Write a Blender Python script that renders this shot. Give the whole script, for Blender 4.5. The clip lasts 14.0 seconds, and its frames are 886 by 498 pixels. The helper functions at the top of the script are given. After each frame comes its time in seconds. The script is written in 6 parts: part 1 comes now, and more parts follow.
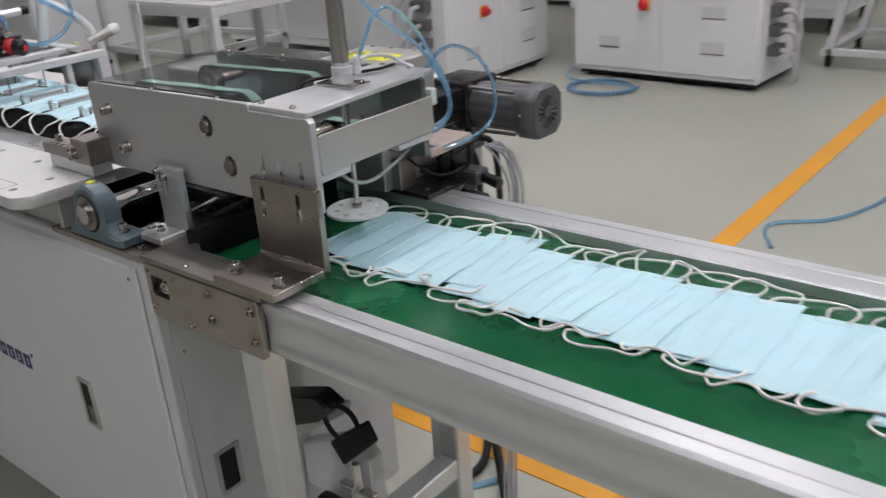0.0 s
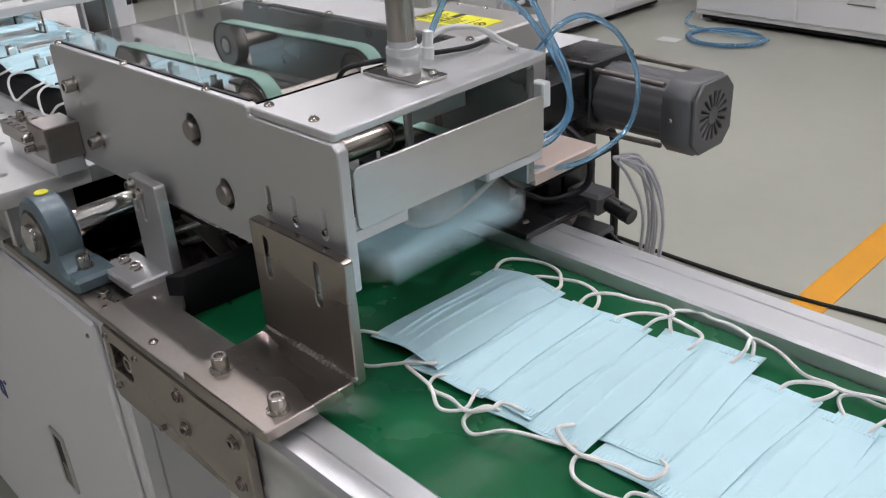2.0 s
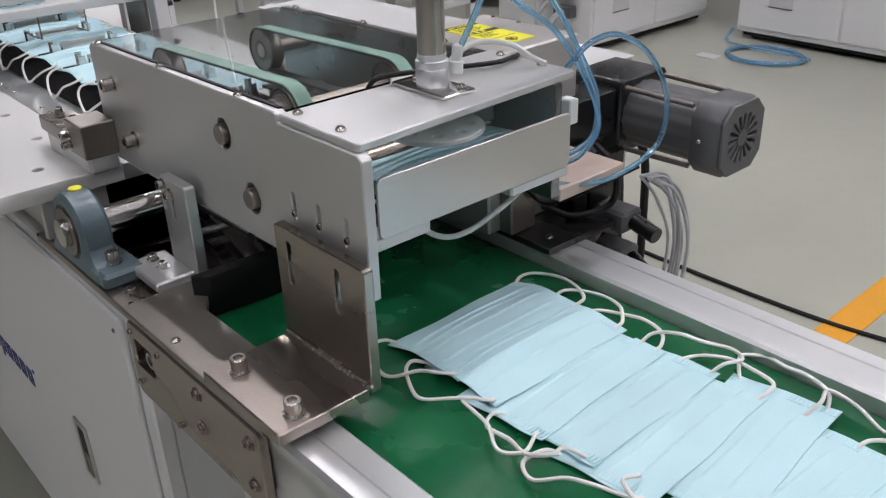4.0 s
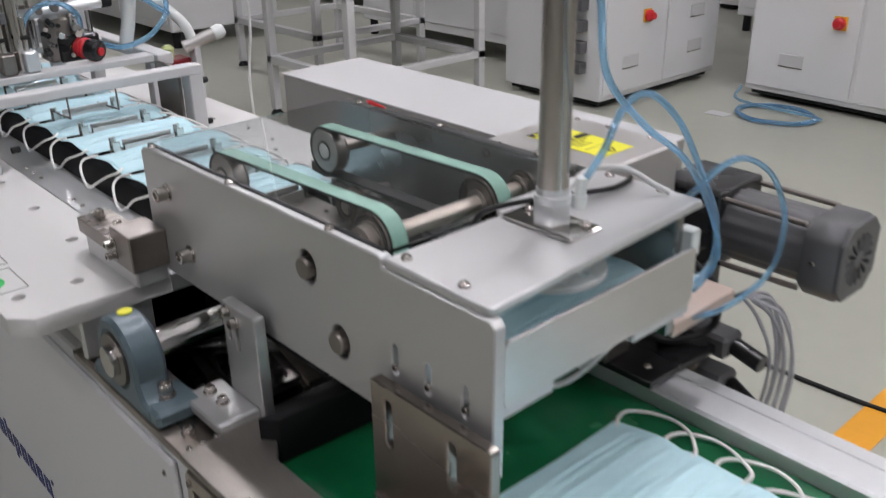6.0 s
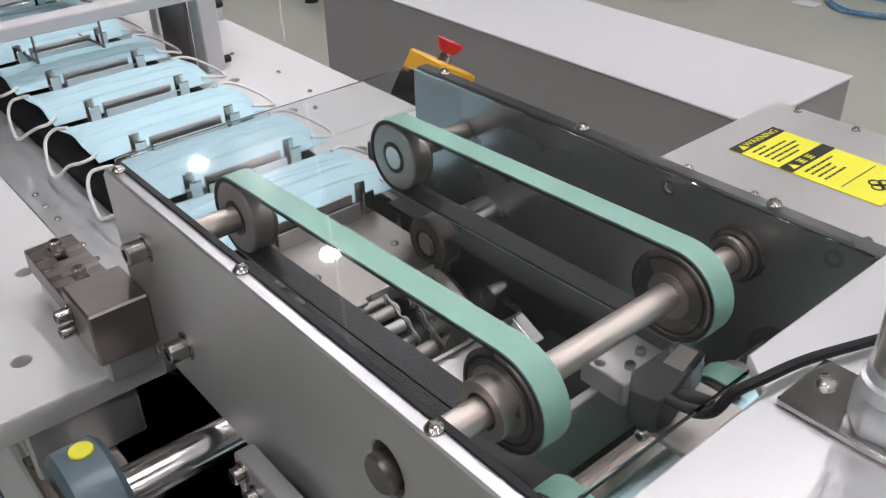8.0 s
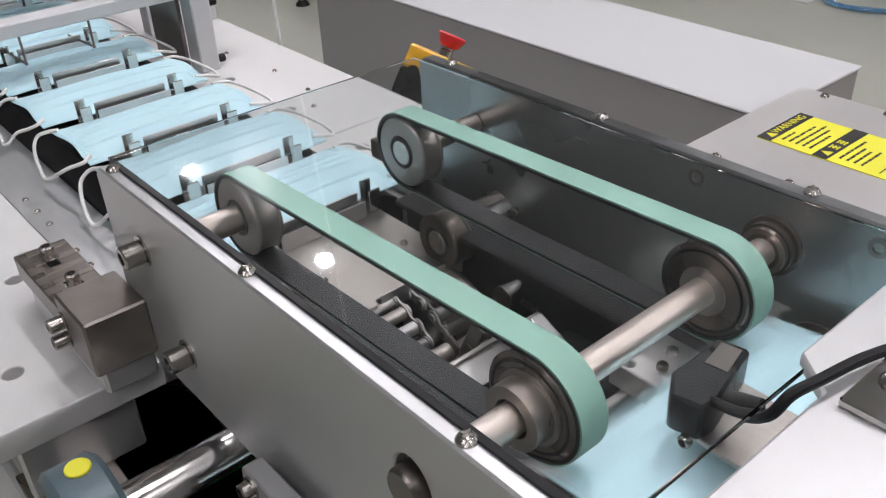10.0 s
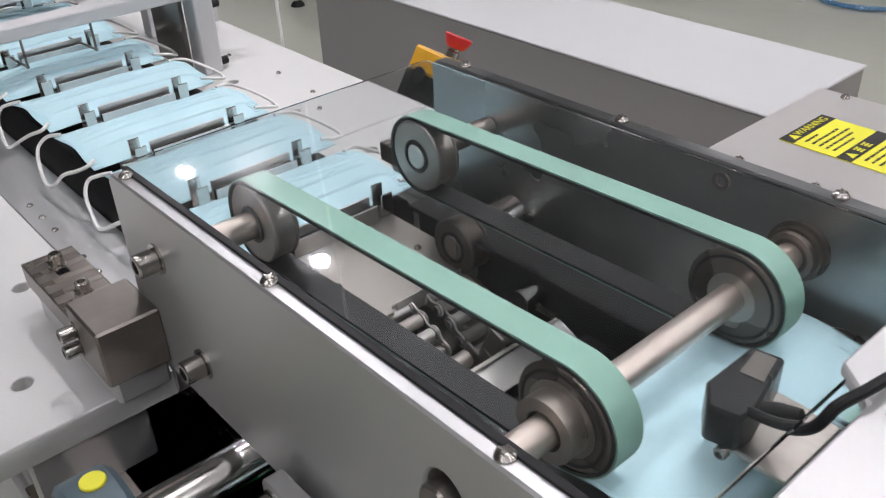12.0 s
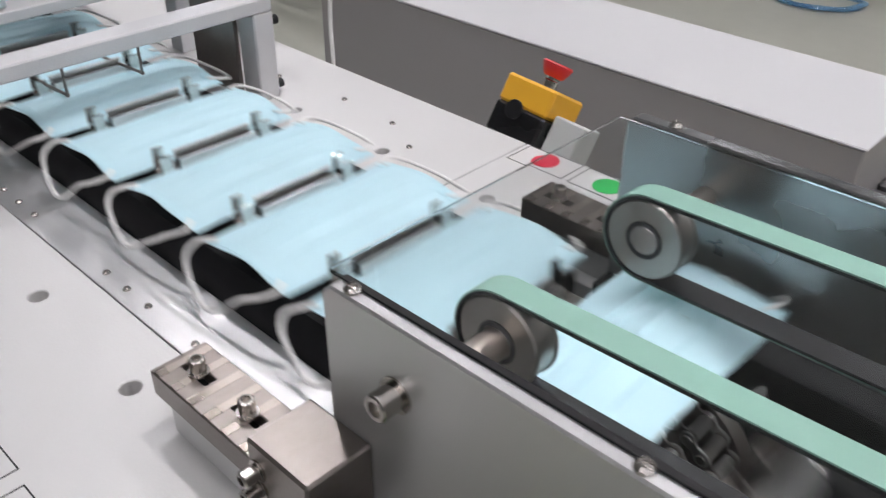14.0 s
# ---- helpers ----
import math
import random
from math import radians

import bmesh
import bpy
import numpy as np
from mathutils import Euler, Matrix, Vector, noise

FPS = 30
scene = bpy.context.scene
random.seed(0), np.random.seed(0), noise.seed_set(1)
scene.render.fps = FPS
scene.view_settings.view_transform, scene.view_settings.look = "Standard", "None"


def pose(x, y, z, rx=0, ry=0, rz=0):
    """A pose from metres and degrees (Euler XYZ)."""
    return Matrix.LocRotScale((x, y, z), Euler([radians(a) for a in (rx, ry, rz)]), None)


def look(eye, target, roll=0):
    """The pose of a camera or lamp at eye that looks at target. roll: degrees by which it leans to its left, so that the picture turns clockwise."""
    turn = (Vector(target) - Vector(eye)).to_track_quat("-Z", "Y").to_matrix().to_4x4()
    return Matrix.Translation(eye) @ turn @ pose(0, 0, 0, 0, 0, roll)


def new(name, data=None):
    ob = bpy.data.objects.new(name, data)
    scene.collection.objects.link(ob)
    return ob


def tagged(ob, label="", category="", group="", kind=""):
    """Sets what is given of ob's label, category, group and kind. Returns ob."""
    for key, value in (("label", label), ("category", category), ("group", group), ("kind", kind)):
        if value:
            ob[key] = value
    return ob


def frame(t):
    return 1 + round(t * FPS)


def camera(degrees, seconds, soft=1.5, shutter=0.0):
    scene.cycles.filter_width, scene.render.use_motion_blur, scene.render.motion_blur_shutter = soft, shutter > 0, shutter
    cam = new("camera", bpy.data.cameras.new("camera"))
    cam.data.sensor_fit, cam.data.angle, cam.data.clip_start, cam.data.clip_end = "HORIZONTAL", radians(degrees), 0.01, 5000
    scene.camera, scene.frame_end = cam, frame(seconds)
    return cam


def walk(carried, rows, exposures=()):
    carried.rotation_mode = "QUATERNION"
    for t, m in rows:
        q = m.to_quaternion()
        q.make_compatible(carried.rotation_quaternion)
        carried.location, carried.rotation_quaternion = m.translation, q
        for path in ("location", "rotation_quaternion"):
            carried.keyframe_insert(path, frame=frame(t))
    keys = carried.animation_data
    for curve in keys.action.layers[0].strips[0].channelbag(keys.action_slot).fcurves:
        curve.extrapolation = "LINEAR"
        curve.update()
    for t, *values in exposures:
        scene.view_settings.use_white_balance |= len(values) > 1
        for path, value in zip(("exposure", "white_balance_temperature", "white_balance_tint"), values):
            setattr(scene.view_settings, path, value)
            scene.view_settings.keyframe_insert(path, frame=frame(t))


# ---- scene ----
cam = camera(53.6, 14.0, soft=1.2, shutter=0.5)
PATH = [
    (0, (0.126, -0.013, 1.288), (-1.065, 1.383, 0.493), -4.3),
    (0.5, (0.046, 0.151, 1.27), (-1.26, 1.408, 0.425), -5.2),
    (1, (-0.078, 0.265, 1.254), (-1.379, 1.502, 0.373), -3.8),
    (1.5, (-0.175, 0.315, 1.24), (-1.468, 1.551, 0.346), -3.3),
    (2, (-0.188, 0.335, 1.239), (-1.484, 1.549, 0.318), -3.4),
    (2.5, (-0.172, 0.339, 1.241), (-1.497, 1.526, 0.328), -3.2),
    (5, (-0.209, 0.339, 1.247), (-1.551, 1.521, 0.352), -1.4),
    (5.5, (-0.263, 0.328, 1.255), (-1.583, 1.552, 0.384), -0.6),
    (6, (-0.34, 0.346, 1.288), (-1.695, 1.564, 0.462), -0.9),
    (6.5, (-0.445, 0.428, 1.298), (-1.845, 1.569, 0.442), -1.8),
    (7, (-0.552, 0.498, 1.276), (-1.972, 1.549, 0.338), -2.6),
    (7.2, (-0.587, 0.519, 1.276), (-1.975, 1.557, 0.278), -2.5),
    (9.3, (-0.694, 0.553, 1.241), (-1.971, 1.646, 0.157), -1.8),
    (9.5, (-0.695, 0.55, 1.243), (-1.981, 1.638, 0.164), -2.0),
    (10, (-0.694, 0.55, 1.246), (-1.997, 1.633, 0.184), -2.3),
    (10.5, (-0.694, 0.549, 1.243), (-1.997, 1.637, 0.185), -2.2),
    (11, (-0.694, 0.545, 1.246), (-1.991, 1.637, 0.186), -2.1),
    (11.5, (-0.695, 0.543, 1.248), (-1.993, 1.636, 0.188), -2.3),
    (12, (-0.711, 0.545, 1.245), (-2.005, 1.638, 0.182), -2.4),
    (12.5, (-0.741, 0.539, 1.246), (-2.0, 1.65, 0.16), -2.0),
    (13, (-0.801, 0.518, 1.248), (-1.982, 1.692, 0.14), -0.4),
    (13.5, (-0.865, 0.494, 1.256), (-2.004, 1.721, 0.161), 0.2),
    (14, (-0.923, 0.495, 1.252), (-2.078, 1.706, 0.156), 0.6),
]
walk(cam, [(t, look(eye, target, roll)) for t, eye, target, roll in PATH])

# ---------------------------------------------------------------- light
world = bpy.data.worlds.new("world")
scene.world = world
world.use_nodes = True
world.node_tree.nodes["Background"].inputs[0].default_value = (0.8, 0.86, 0.9, 1)
world.node_tree.nodes["Background"].inputs[1].default_value = 0.2

# ---------------------------------------------------------------- materials
def mat(name, color, rough=0.5, metal=0.0, vary=0.08, scale=6.0, bump=0.0, bscale=120.0, stretch=None, coat=0.0, rvary=0.08, trans=0.0, per_piece=0.0, spec=0.5):
    """A node material: base colour with two scales of variation, roughness variation and fine relief."""
    m = bpy.data.materials.new(name)
    m.use_nodes = True
    nt = m.node_tree
    b = nt.nodes["Principled BSDF"]
    tc = nt.nodes.new("ShaderNodeTexCoord")
    mp = nt.nodes.new("ShaderNodeMapping")
    mp.inputs["Scale"].default_value = stretch or (1, 1, 1)
    nt.links.new(tc.outputs["Object"], mp.inputs[0])
    n1 = nt.nodes.new("ShaderNodeTexNoise")
    n1.inputs["Scale"].default_value = scale
    n1.inputs["Detail"].default_value = 5
    n2 = nt.nodes.new("ShaderNodeTexNoise")
    n2.inputs["Scale"].default_value = bscale
    n2.inputs["Detail"].default_value = 3
    nt.links.new(mp.outputs[0], n1.inputs[0])
    nt.links.new(mp.outputs[0], n2.inputs[0])
    add = nt.nodes.new("ShaderNodeMath")
    add.operation = "MULTIPLY_ADD"
    add.inputs[1].default_value = 0.2
    nt.links.new(n2.outputs[0], add.inputs[0])
    nt.links.new(n1.outputs[0], add.inputs[2])
    ramp = nt.nodes.new("ShaderNodeMapRange")
    ramp.inputs[1].default_value, ramp.inputs[2].default_value = 0.4, 0.95
    ramp.inputs[3].default_value, ramp.inputs[4].default_value = 1 - vary, 1 + vary
    nt.links.new(add.outputs[0], ramp.inputs[0])
    mul = nt.nodes.new("ShaderNodeVectorMath")
    mul.operation = "SCALE"
    mul.inputs[0].default_value = color[:3]
    src = ramp.outputs[0]
    if per_piece:
        oi = nt.nodes.new("ShaderNodeObjectInfo")
        mr = nt.nodes.new("ShaderNodeMapRange")
        mr.inputs[3].default_value, mr.inputs[4].default_value = 1 - per_piece, 1 + per_piece
        nt.links.new(oi.outputs["Random"], mr.inputs[0])
        mm = nt.nodes.new("ShaderNodeMath")
        mm.operation = "MULTIPLY"
        nt.links.new(mr.outputs[0], mm.inputs[0])
        nt.links.new(src, mm.inputs[1])
        src = mm.outputs[0]
    nt.links.new(src, mul.inputs["Scale"])
    nt.links.new(mul.outputs[0], b.inputs["Base Color"])
    rr = nt.nodes.new("ShaderNodeMapRange")
    rr.inputs[1].default_value, rr.inputs[2].default_value = 0.3, 0.7
    rr.inputs[3].default_value, rr.inputs[4].default_value = max(0.02, rough - rvary), min(1, rough + rvary)
    nt.links.new(n1.outputs[0], rr.inputs[0])
    nt.links.new(rr.outputs[0], b.inputs["Roughness"])
    b.inputs["Metallic"].default_value = metal
    b.inputs["Coat Weight"].default_value = coat
    b.inputs["Transmission Weight"].default_value = trans
    b.inputs["Specular IOR Level"].default_value = spec
    if bump:
        bn = nt.nodes.new("ShaderNodeBump")
        bn.inputs["Strength"].default_value = bump
        bn.inputs["Distance"].default_value = 0.002
        nt.links.new(n2.outputs[0], bn.inputs["Height"])
        nt.links.new(bn.outputs[0], b.inputs["Normal"])
    return m


def glow(name, color, strength):
    m = bpy.data.materials.new(name)
    m.use_nodes = True
    b = m.node_tree.nodes["Principled BSDF"]
    b.inputs["Base Color"].default_value = (*color, 1)
    b.inputs["Emission Color"].default_value = (*color, 1)
    b.inputs["Emission Strength"].default_value = strength
    return m


ALU = mat("anodised_aluminium", (0.64, 0.64, 0.64), 0.42, 0.75, 0.05, 3, 0.03, 1400, (1, 1, 1))
ALU_BRUSH = mat("brushed_aluminium", (0.66, 0.66, 0.66), 0.36, 0.9, 0.10, 8, 0.04, 400, (0.15, 2, 2))
ALU_RAIL = mat("extruded_aluminium", (0.74, 0.75, 0.76), 0.38, 0.75, 0.06, 5, 0.05, 240, (0.1, 3, 3))
STEEL_BRONZE = mat("nickel_plated_steel", (0.39, 0.345, 0.31), 0.30, 0.95, 0.16, 9, 0.025, 300, (0.4, 1.5, 1.5), rvary=0.12)
STEEL_DARK = mat("dark_machined_steel", (0.30, 0.27, 0.25), 0.34, 0.9, 0.2, 14, 0.03, 300, (1, 0.5, 1))
STEEL = mat("stainless_sheet", (0.62, 0.605, 0.59), 0.33, 0.95, 0.08, 7, 0.08, 300, (1, 0.12, 1))
STEEL_PULLEY = mat("blued_bronze_steel", (0.20, 0.17, 0.15), 0.30, 0.95, 0.2, 14, 0.06, 300)
STEEL_DULL = mat("dull_rolled_steel", (0.36, 0.335, 0.31), 0.36, 0.95, 0.16, 9, 0.08, 300, (0.3, 1.2, 1))
SHAFT = mat("ground_steel_shaft", (0.70, 0.61, 0.55), 0.30, 1.0, 0.10, 10, 0.08, 260, (2.5, 0.1, 2.5))
STEEL_SATIN = mat("satin_stainless_sheet", (0.62, 0.60, 0.585), 0.46, 0.8, 0.05, 7, 0.03, 300, (1, 0.12, 1))
ALU_TOP = mat("satin_aluminium_top", (0.66, 0.66, 0.66), 0.42, 0.6, 0.04, 4, 0.02, 900)
# side plate aluminium, its colour darkened for the unit's dim interior
PLATE_DIMMED = mat("dimmed_inner_plate", (0.36, 0.37, 0.37), 0.30, 0.95, 0.12, 6, 0.03, 500)
CHROME = mat("polished_steel", (0.66, 0.64, 0.62), 0.14, 1.0, 0.05, 12, 0.0, 100)
CHAIN_STEEL = mat("bright_chain_steel", (0.88, 0.87, 0.85), 0.34, 0.9, 0.06, 40, 0.0, 100)
BARREL = mat("brushed_barrel", (0.52, 0.48, 0.45), 0.26, 1.0, 0.08, 10, 0.06, 300, (3, 3, 0.15))
SCREW = mat("zinc_screws", (0.49, 0.46, 0.43), 0.24, 1.0, 0.08, 30, 0.0, 100)
# matt black parts, and the painted shade inside pit and well
BLACK_DEEP = mat("matt_black_and_shade", (0.008, 0.008, 0.009), 0.55, 0.0, 0.2, 20, spec=0.2)
# near-black sheets of this stand in for shade inside holes and recesses
HOLE_SHADE = mat("recess_shade", (0.012, 0.012, 0.013), 0.6, 0.0, 0.1, 20)
PAINT_WHITE = mat("white_powder_coat", (0.60, 0.60, 0.605), 0.5, 0.0, 0.03, 2, 0.10, 700)
# bench sides: white coat made greyer, their shade put into the colour
BENCH_SIDE_SHADE = mat("shaded_bench_side", (0.36, 0.35, 0.34), 0.5, 0.0, 0.04, 3, 0.08, 700)
PAINT_CAB = mat("cabinet_paint", (0.73, 0.73, 0.74), 0.45, 0.0, 0.04, 1.5, 0.06, 500)
TABLE = mat("matte_plated_tabletop", (0.67, 0.665, 0.655), 0.48, 0.25, 0.04, 3, 0.06, 500)
BELT_GREEN = mat("green_conveyor_belt", (0.006, 0.115, 0.042), 0.22, 0.0, 0.22, 7, 0.08, 60, (1, 1, 1), coat=0.25, rvary=0.10)
MINT = mat("mint_timing_belt", (0.175, 0.32, 0.26), 0.6, 0.0, 0.06, 20, 0.12, 500)
BLACK_RUBBER = mat("black_rubber", (0.009, 0.009, 0.010), 0.5, 0.0, 0.2, 20, 0.10, 200, spec=0.3)
BLACK_GLOSS = mat("black_plastic", (0.010, 0.010, 0.011), 0.28, 0.0, 0.2, 10, 0.05, 200)
MOTOR_GREY = mat("dark_grey_motor_paint", (0.125, 0.125, 0.13), 0.42, 0.3, 0.10, 10, 0.10, 400)
BLUEGREY = mat("blue_grey_cast_housing", (0.108, 0.153, 0.178), 0.36, 0.1, 0.08, 14, 0.15, 200)
YELLOW = mat("yellow_plastic", (0.80, 0.42, 0.03), 0.4, 0.0, 0.04, 10)
YELLOW_TAG = mat("yellow_sticker", (0.84, 0.80, 0.05), 0.5, 0.0, 0.03, 20)
INK = mat("black_ink", (0.012, 0.012, 0.012), 0.5, 0.0, 0.05, 20)
BLUE_INK = mat("navy_blue_print", (0.02, 0.03, 0.16), 0.5, 0.0, 0.05, 20)
RED = mat("red_plastic", (0.62, 0.015, 0.025), 0.35, 0.0, 0.05, 12)
PALE_CAP = mat("pale_green_plastic", (0.46, 0.52, 0.22), 0.45, 0.0, 0.05, 12)
RED_DEEP = mat("dark_red_plastic", (0.20, 0.008, 0.014), 0.35, 0.0, 0.08, 12)
GREEN_INK = mat("green_print", (0.02, 0.50, 0.10), 0.5, 0.0, 0.03, 12)
RED_INK = mat("red_print", (0.70, 0.02, 0.06), 0.5, 0.0, 0.03, 12)
ORANGE_LINE = mat("orange_floor_paint", (0.78, 0.36, 0.03), 0.5, 0.0, 0.10, 4, 0.1, 60)
FLOOR = mat("epoxy_floor", (0.40, 0.405, 0.345), 0.42, 0.0, 0.10, 1.2, 0.06, 14, coat=0.0, rvary=0.08)
CEILING = mat("dull_ceiling_sheet", (0.38, 0.385, 0.39), 0.8, 0.0, 0.08, 1, 0.1, 40)
WALL = mat("painted_wall", (0.50, 0.51, 0.52), 0.8, 0.0, 0.05, 1, 0.1, 40)
MASK = mat("light_blue_fabric", (0.53, 0.755, 0.82), 0.75, 0.0, 0.035, 18, 0.30, 900, per_piece=0.03)
MASK_SEAM = mat("pressed_blue_seam", (0.54, 0.77, 0.83), 0.7, 0.0, 0.04, 60, 0.4, 1200)
LOOP = mat("white_elastic_cord", (0.80, 0.80, 0.78), 0.8, 0.0, 0.05, 60, 0.4, 900)
NYLON = mat("white_nylon", (0.74, 0.77, 0.76), 0.35, 0.0, 0.03, 12, 0.0, 100)
WHITE_TUBE = mat("white_hose", (0.66, 0.66, 0.64), 0.35, 0.0, 0.06, 30)
CABLE_GREY = mat("grey_cable", (0.55, 0.55, 0.58), 0.45, 0.0, 0.08, 30)
COPPER = mat("bare_machined_block", (0.62, 0.50, 0.44), 0.4, 0.5, 0.06, 20)
PINK_PANEL = mat("frosted_panel", (0.6, 0.62, 0.6), 0.5, 0.0, 0.05, 10)


def tube_plastic(name, color):
    m = mat(name, color, 0.10, 0.0, 0.05, 30, trans=0.8, spec=0.6)
    return m


BLUE_TUBE = tube_plastic("clear_blue_tubing", (0.42, 0.74, 1.0))
ACRYLIC = bpy.data.materials.new("clear_acrylic")
ACRYLIC.use_nodes = True
_b = ACRYLIC.node_tree.nodes["Principled BSDF"]
_b.inputs["Base Color"].default_value = (0.93, 0.95, 0.95, 1)
_b.inputs["Roughness"].default_value = 0.02
_b.inputs["Transmission Weight"].default_value = 1.0
_b.inputs["IOR"].default_value = 1.46
LAMP = glow("lamp_glow", (0.985, 0.95, 1.0), 520.0)
# glow of the added fill panels
FILL_GLOW = glow("fill_panel_glow", (0.975, 0.945, 1.0), 10.8)

# ---------------------------------------------------------------- mesh helpers
def top_of(ob):
    while ob.parent:
        ob = ob.parent
    return ob


def smooth_sharp(me, angle=35):
    for p in me.polygons:
        p.use_smooth = True
    me.set_sharp_from_angle(angle=radians(angle))


def finish(name, bm, material, smooth=True):
    me = bpy.data.meshes.new(name)
    bmesh.ops.recalc_face_normals(bm, faces=bm.faces)
    bm.to_mesh(me)
    bm.free()
    me.materials.append(material)
    if smooth:
        smooth_sharp(me)
    return me


def part(name, bm, material, parent, label="", smooth=True):
    """Links a bmesh, built in the world's metres, as one mesh object under a thing or a part."""
    bmesh.ops.translate(bm, vec=-top_of(parent).location, verts=bm.verts)
    ob = new(name, finish(name, bm, material, smooth))
    ob.parent = parent
    if label:
        tagged(ob, label)
    return ob


def part_mesh(name, me, parent, at=(0, 0, 0), label="", m=None):
    """A part on shared mesh data, at a place given in the world's metres."""
    ob = new(name, me)
    ob.parent = parent
    ob.matrix_basis = Matrix.Translation(Vector(at) - top_of(parent).location) @ (m or Matrix())
    if label:
        tagged(ob, label)
    return ob


def thing(name, at, label, category, group="", kind=""):
    ob = new(name)
    ob.empty_display_size = 0.05
    ob.location = at
    return tagged(ob, label, category, group, kind)


def single(name, bm, material, label, category, group="", kind="", smooth=True, at=None):
    """A thing of one mesh, its origin at its base."""
    c = Vector(at) if at is not None else Vector((sum(v.co.x for v in bm.verts) / len(bm.verts), sum(v.co.y for v in bm.verts) / len(bm.verts), min(v.co.z for v in bm.verts)))
    bmesh.ops.translate(bm, vec=-c, verts=bm.verts)
    ob = new(name, finish(name, bm, material, smooth))
    ob.location = c
    return tagged(ob, label, category, group, kind)


def box(x0, x1, y0, y1, z0, z1, bevel=0.001, bm=None, seg=1):
    own = bmesh.new()
    bmesh.ops.create_cube(own, size=1)
    for v in own.verts:
        v.co = Vector(((x0 + x1) / 2 + v.co.x * (x1 - x0), (y0 + y1) / 2 + v.co.y * (y1 - y0), (z0 + z1) / 2 + v.co.z * (z1 - z0)))
    if bevel:
        bmesh.ops.bevel(own, geom=own.edges[:], offset=bevel, segments=seg, affect="EDGES", profile=0.7)
    return own if bm is None else join(bm, own)


def join(bm, other):
    me = bpy.data.meshes.new("tmp")
    other.to_mesh(me)
    other.free()
    bm.from_mesh(me)
    bpy.data.meshes.remove(me)
    return bm


def prism(poly, axis, a, b, bevel=0.0008, holes=(), bm=None):
    """A plate: the outline poly (two coordinates, in the order of the other axes) from a to b along axis."""
    own = bmesh.new()
    i, j = [k for k in range(3) if k != axis]
    def ring(pts, v):
        out = []
        for p in pts:
            co = [0, 0, 0]
            co[axis], co[i], co[j] = v, p[0], p[1]
            out.append(own.verts.new(co))
        return out
    loops = [poly, *holes]
    if holes:
        edges = []
        rings_a = [ring(l, a) for l in loops]
        for r in rings_a:
            edges += [own.edges.new((r[k], r[(k + 1) % len(r)])) for k in range(len(r))]
        fill = bmesh.ops.triangle_fill(own, use_beauty=True, use_dissolve=False, edges=edges)
        faces = [f for f in fill["geom"] if isinstance(f, bmesh.types.BMFace)]
    else:
        faces = [own.faces.new(ring(poly, a))]
    ext = bmesh.ops.extrude_face_region(own, geom=faces)
    vs = [g for g in ext["geom"] if isinstance(g, bmesh.types.BMVert)]
    d = [0, 0, 0]
    d[axis] = b - a
    bmesh.ops.translate(own, vec=d, verts=vs)
    bmesh.ops.recalc_face_normals(own, faces=own.faces)
    if bevel:
        es = [e for e in own.edges if len(e.link_faces) == 2 and e.calc_face_angle(0) > 0.7]
        bmesh.ops.bevel(own, geom=es, offset=bevel, segments=1, affect="EDGES")
    return own if bm is None else join(bm, own)


def ring_pts(cx, cy, r, n=20, ry=None):
    return [(cx + r * math.cos(2 * math.pi * k / n), cy + (ry or r) * math.sin(2 * math.pi * k / n)) for k in range(n)]


def slot_pts(cx, cy, w, h, n=6):
    """A slot's outline: w wide with round ends, h high overall."""
    r, s = w / 2, h / 2 - w / 2
    up = [(cx + r * math.cos(a), cy + s + r * math.sin(a)) for a in [math.pi * k / n for k in range(n + 1)]]
    return up + [(2 * cx - x, 2 * cy - y) for x, y in up]


def round_rect(x0, x1, y0, y1, r, n=5):
    out = []
    for cx, cy, a0 in ((x1 - r, y1 - r, 0), (x0 + r, y1 - r, 90), (x0 + r, y0 + r, 180), (x1 - r, y0 + r, 270)):
        out += [(cx + r * math.cos(radians(a0 + 90 * k / n)), cy + r * math.sin(radians(a0 + 90 * k / n))) for k in range(n + 1)]
    return out


def lathe(profile, p0, p1, seg=32, bm=None):
    """A turned solid about the line p0 to p1: profile of (distance along, radius)."""
    own = bmesh.new()
    p0, p1 = Vector(p0), Vector(p1)
    q = (p1 - p0).to_track_quat("Z", "Y").to_matrix().to_4x4()
    m = Matrix.Translation(p0) @ q
    rows = []
    for d, r in profile:
        if r <= 1e-6:
            rows.append([own.verts.new(m @ Vector((0, 0, d)))])
        else:
            rows.append([own.verts.new(m @ Vector((r * math.cos(2 * math.pi * k / seg), r * math.sin(2 * math.pi * k / seg), d))) for k in range(seg)])
    for a, b in zip(rows, rows[1:]):
        for k in range(seg):
            n = (k + 1) % seg
            vs = [a[k % len(a)], a[n % len(a)], b[n % len(b)], b[k % len(b)]]
            vs = [v for i, v in enumerate(vs) if v not in vs[:i]]
            if len(vs) > 2:
                own.faces.new(vs)
    return own if bm is None else join(bm, own)


def cyl(p0, p1, r, seg=28, bevel=0.0006, bm=None):
    L = (Vector(p1) - Vector(p0)).length
    return lathe([(0, 0), (0, r - bevel), (bevel, r), (L - bevel, r), (L, r - bevel), (L, 0)], p0, p1, seg, bm)


def pipe(p0, p1, r, ri, seg=32, bm=None):
    L = (Vector(p1) - Vector(p0)).length
    return lathe([(0, ri), (0, r), (L, r), (L, ri), (0, ri)], p0, p1, seg, bm)


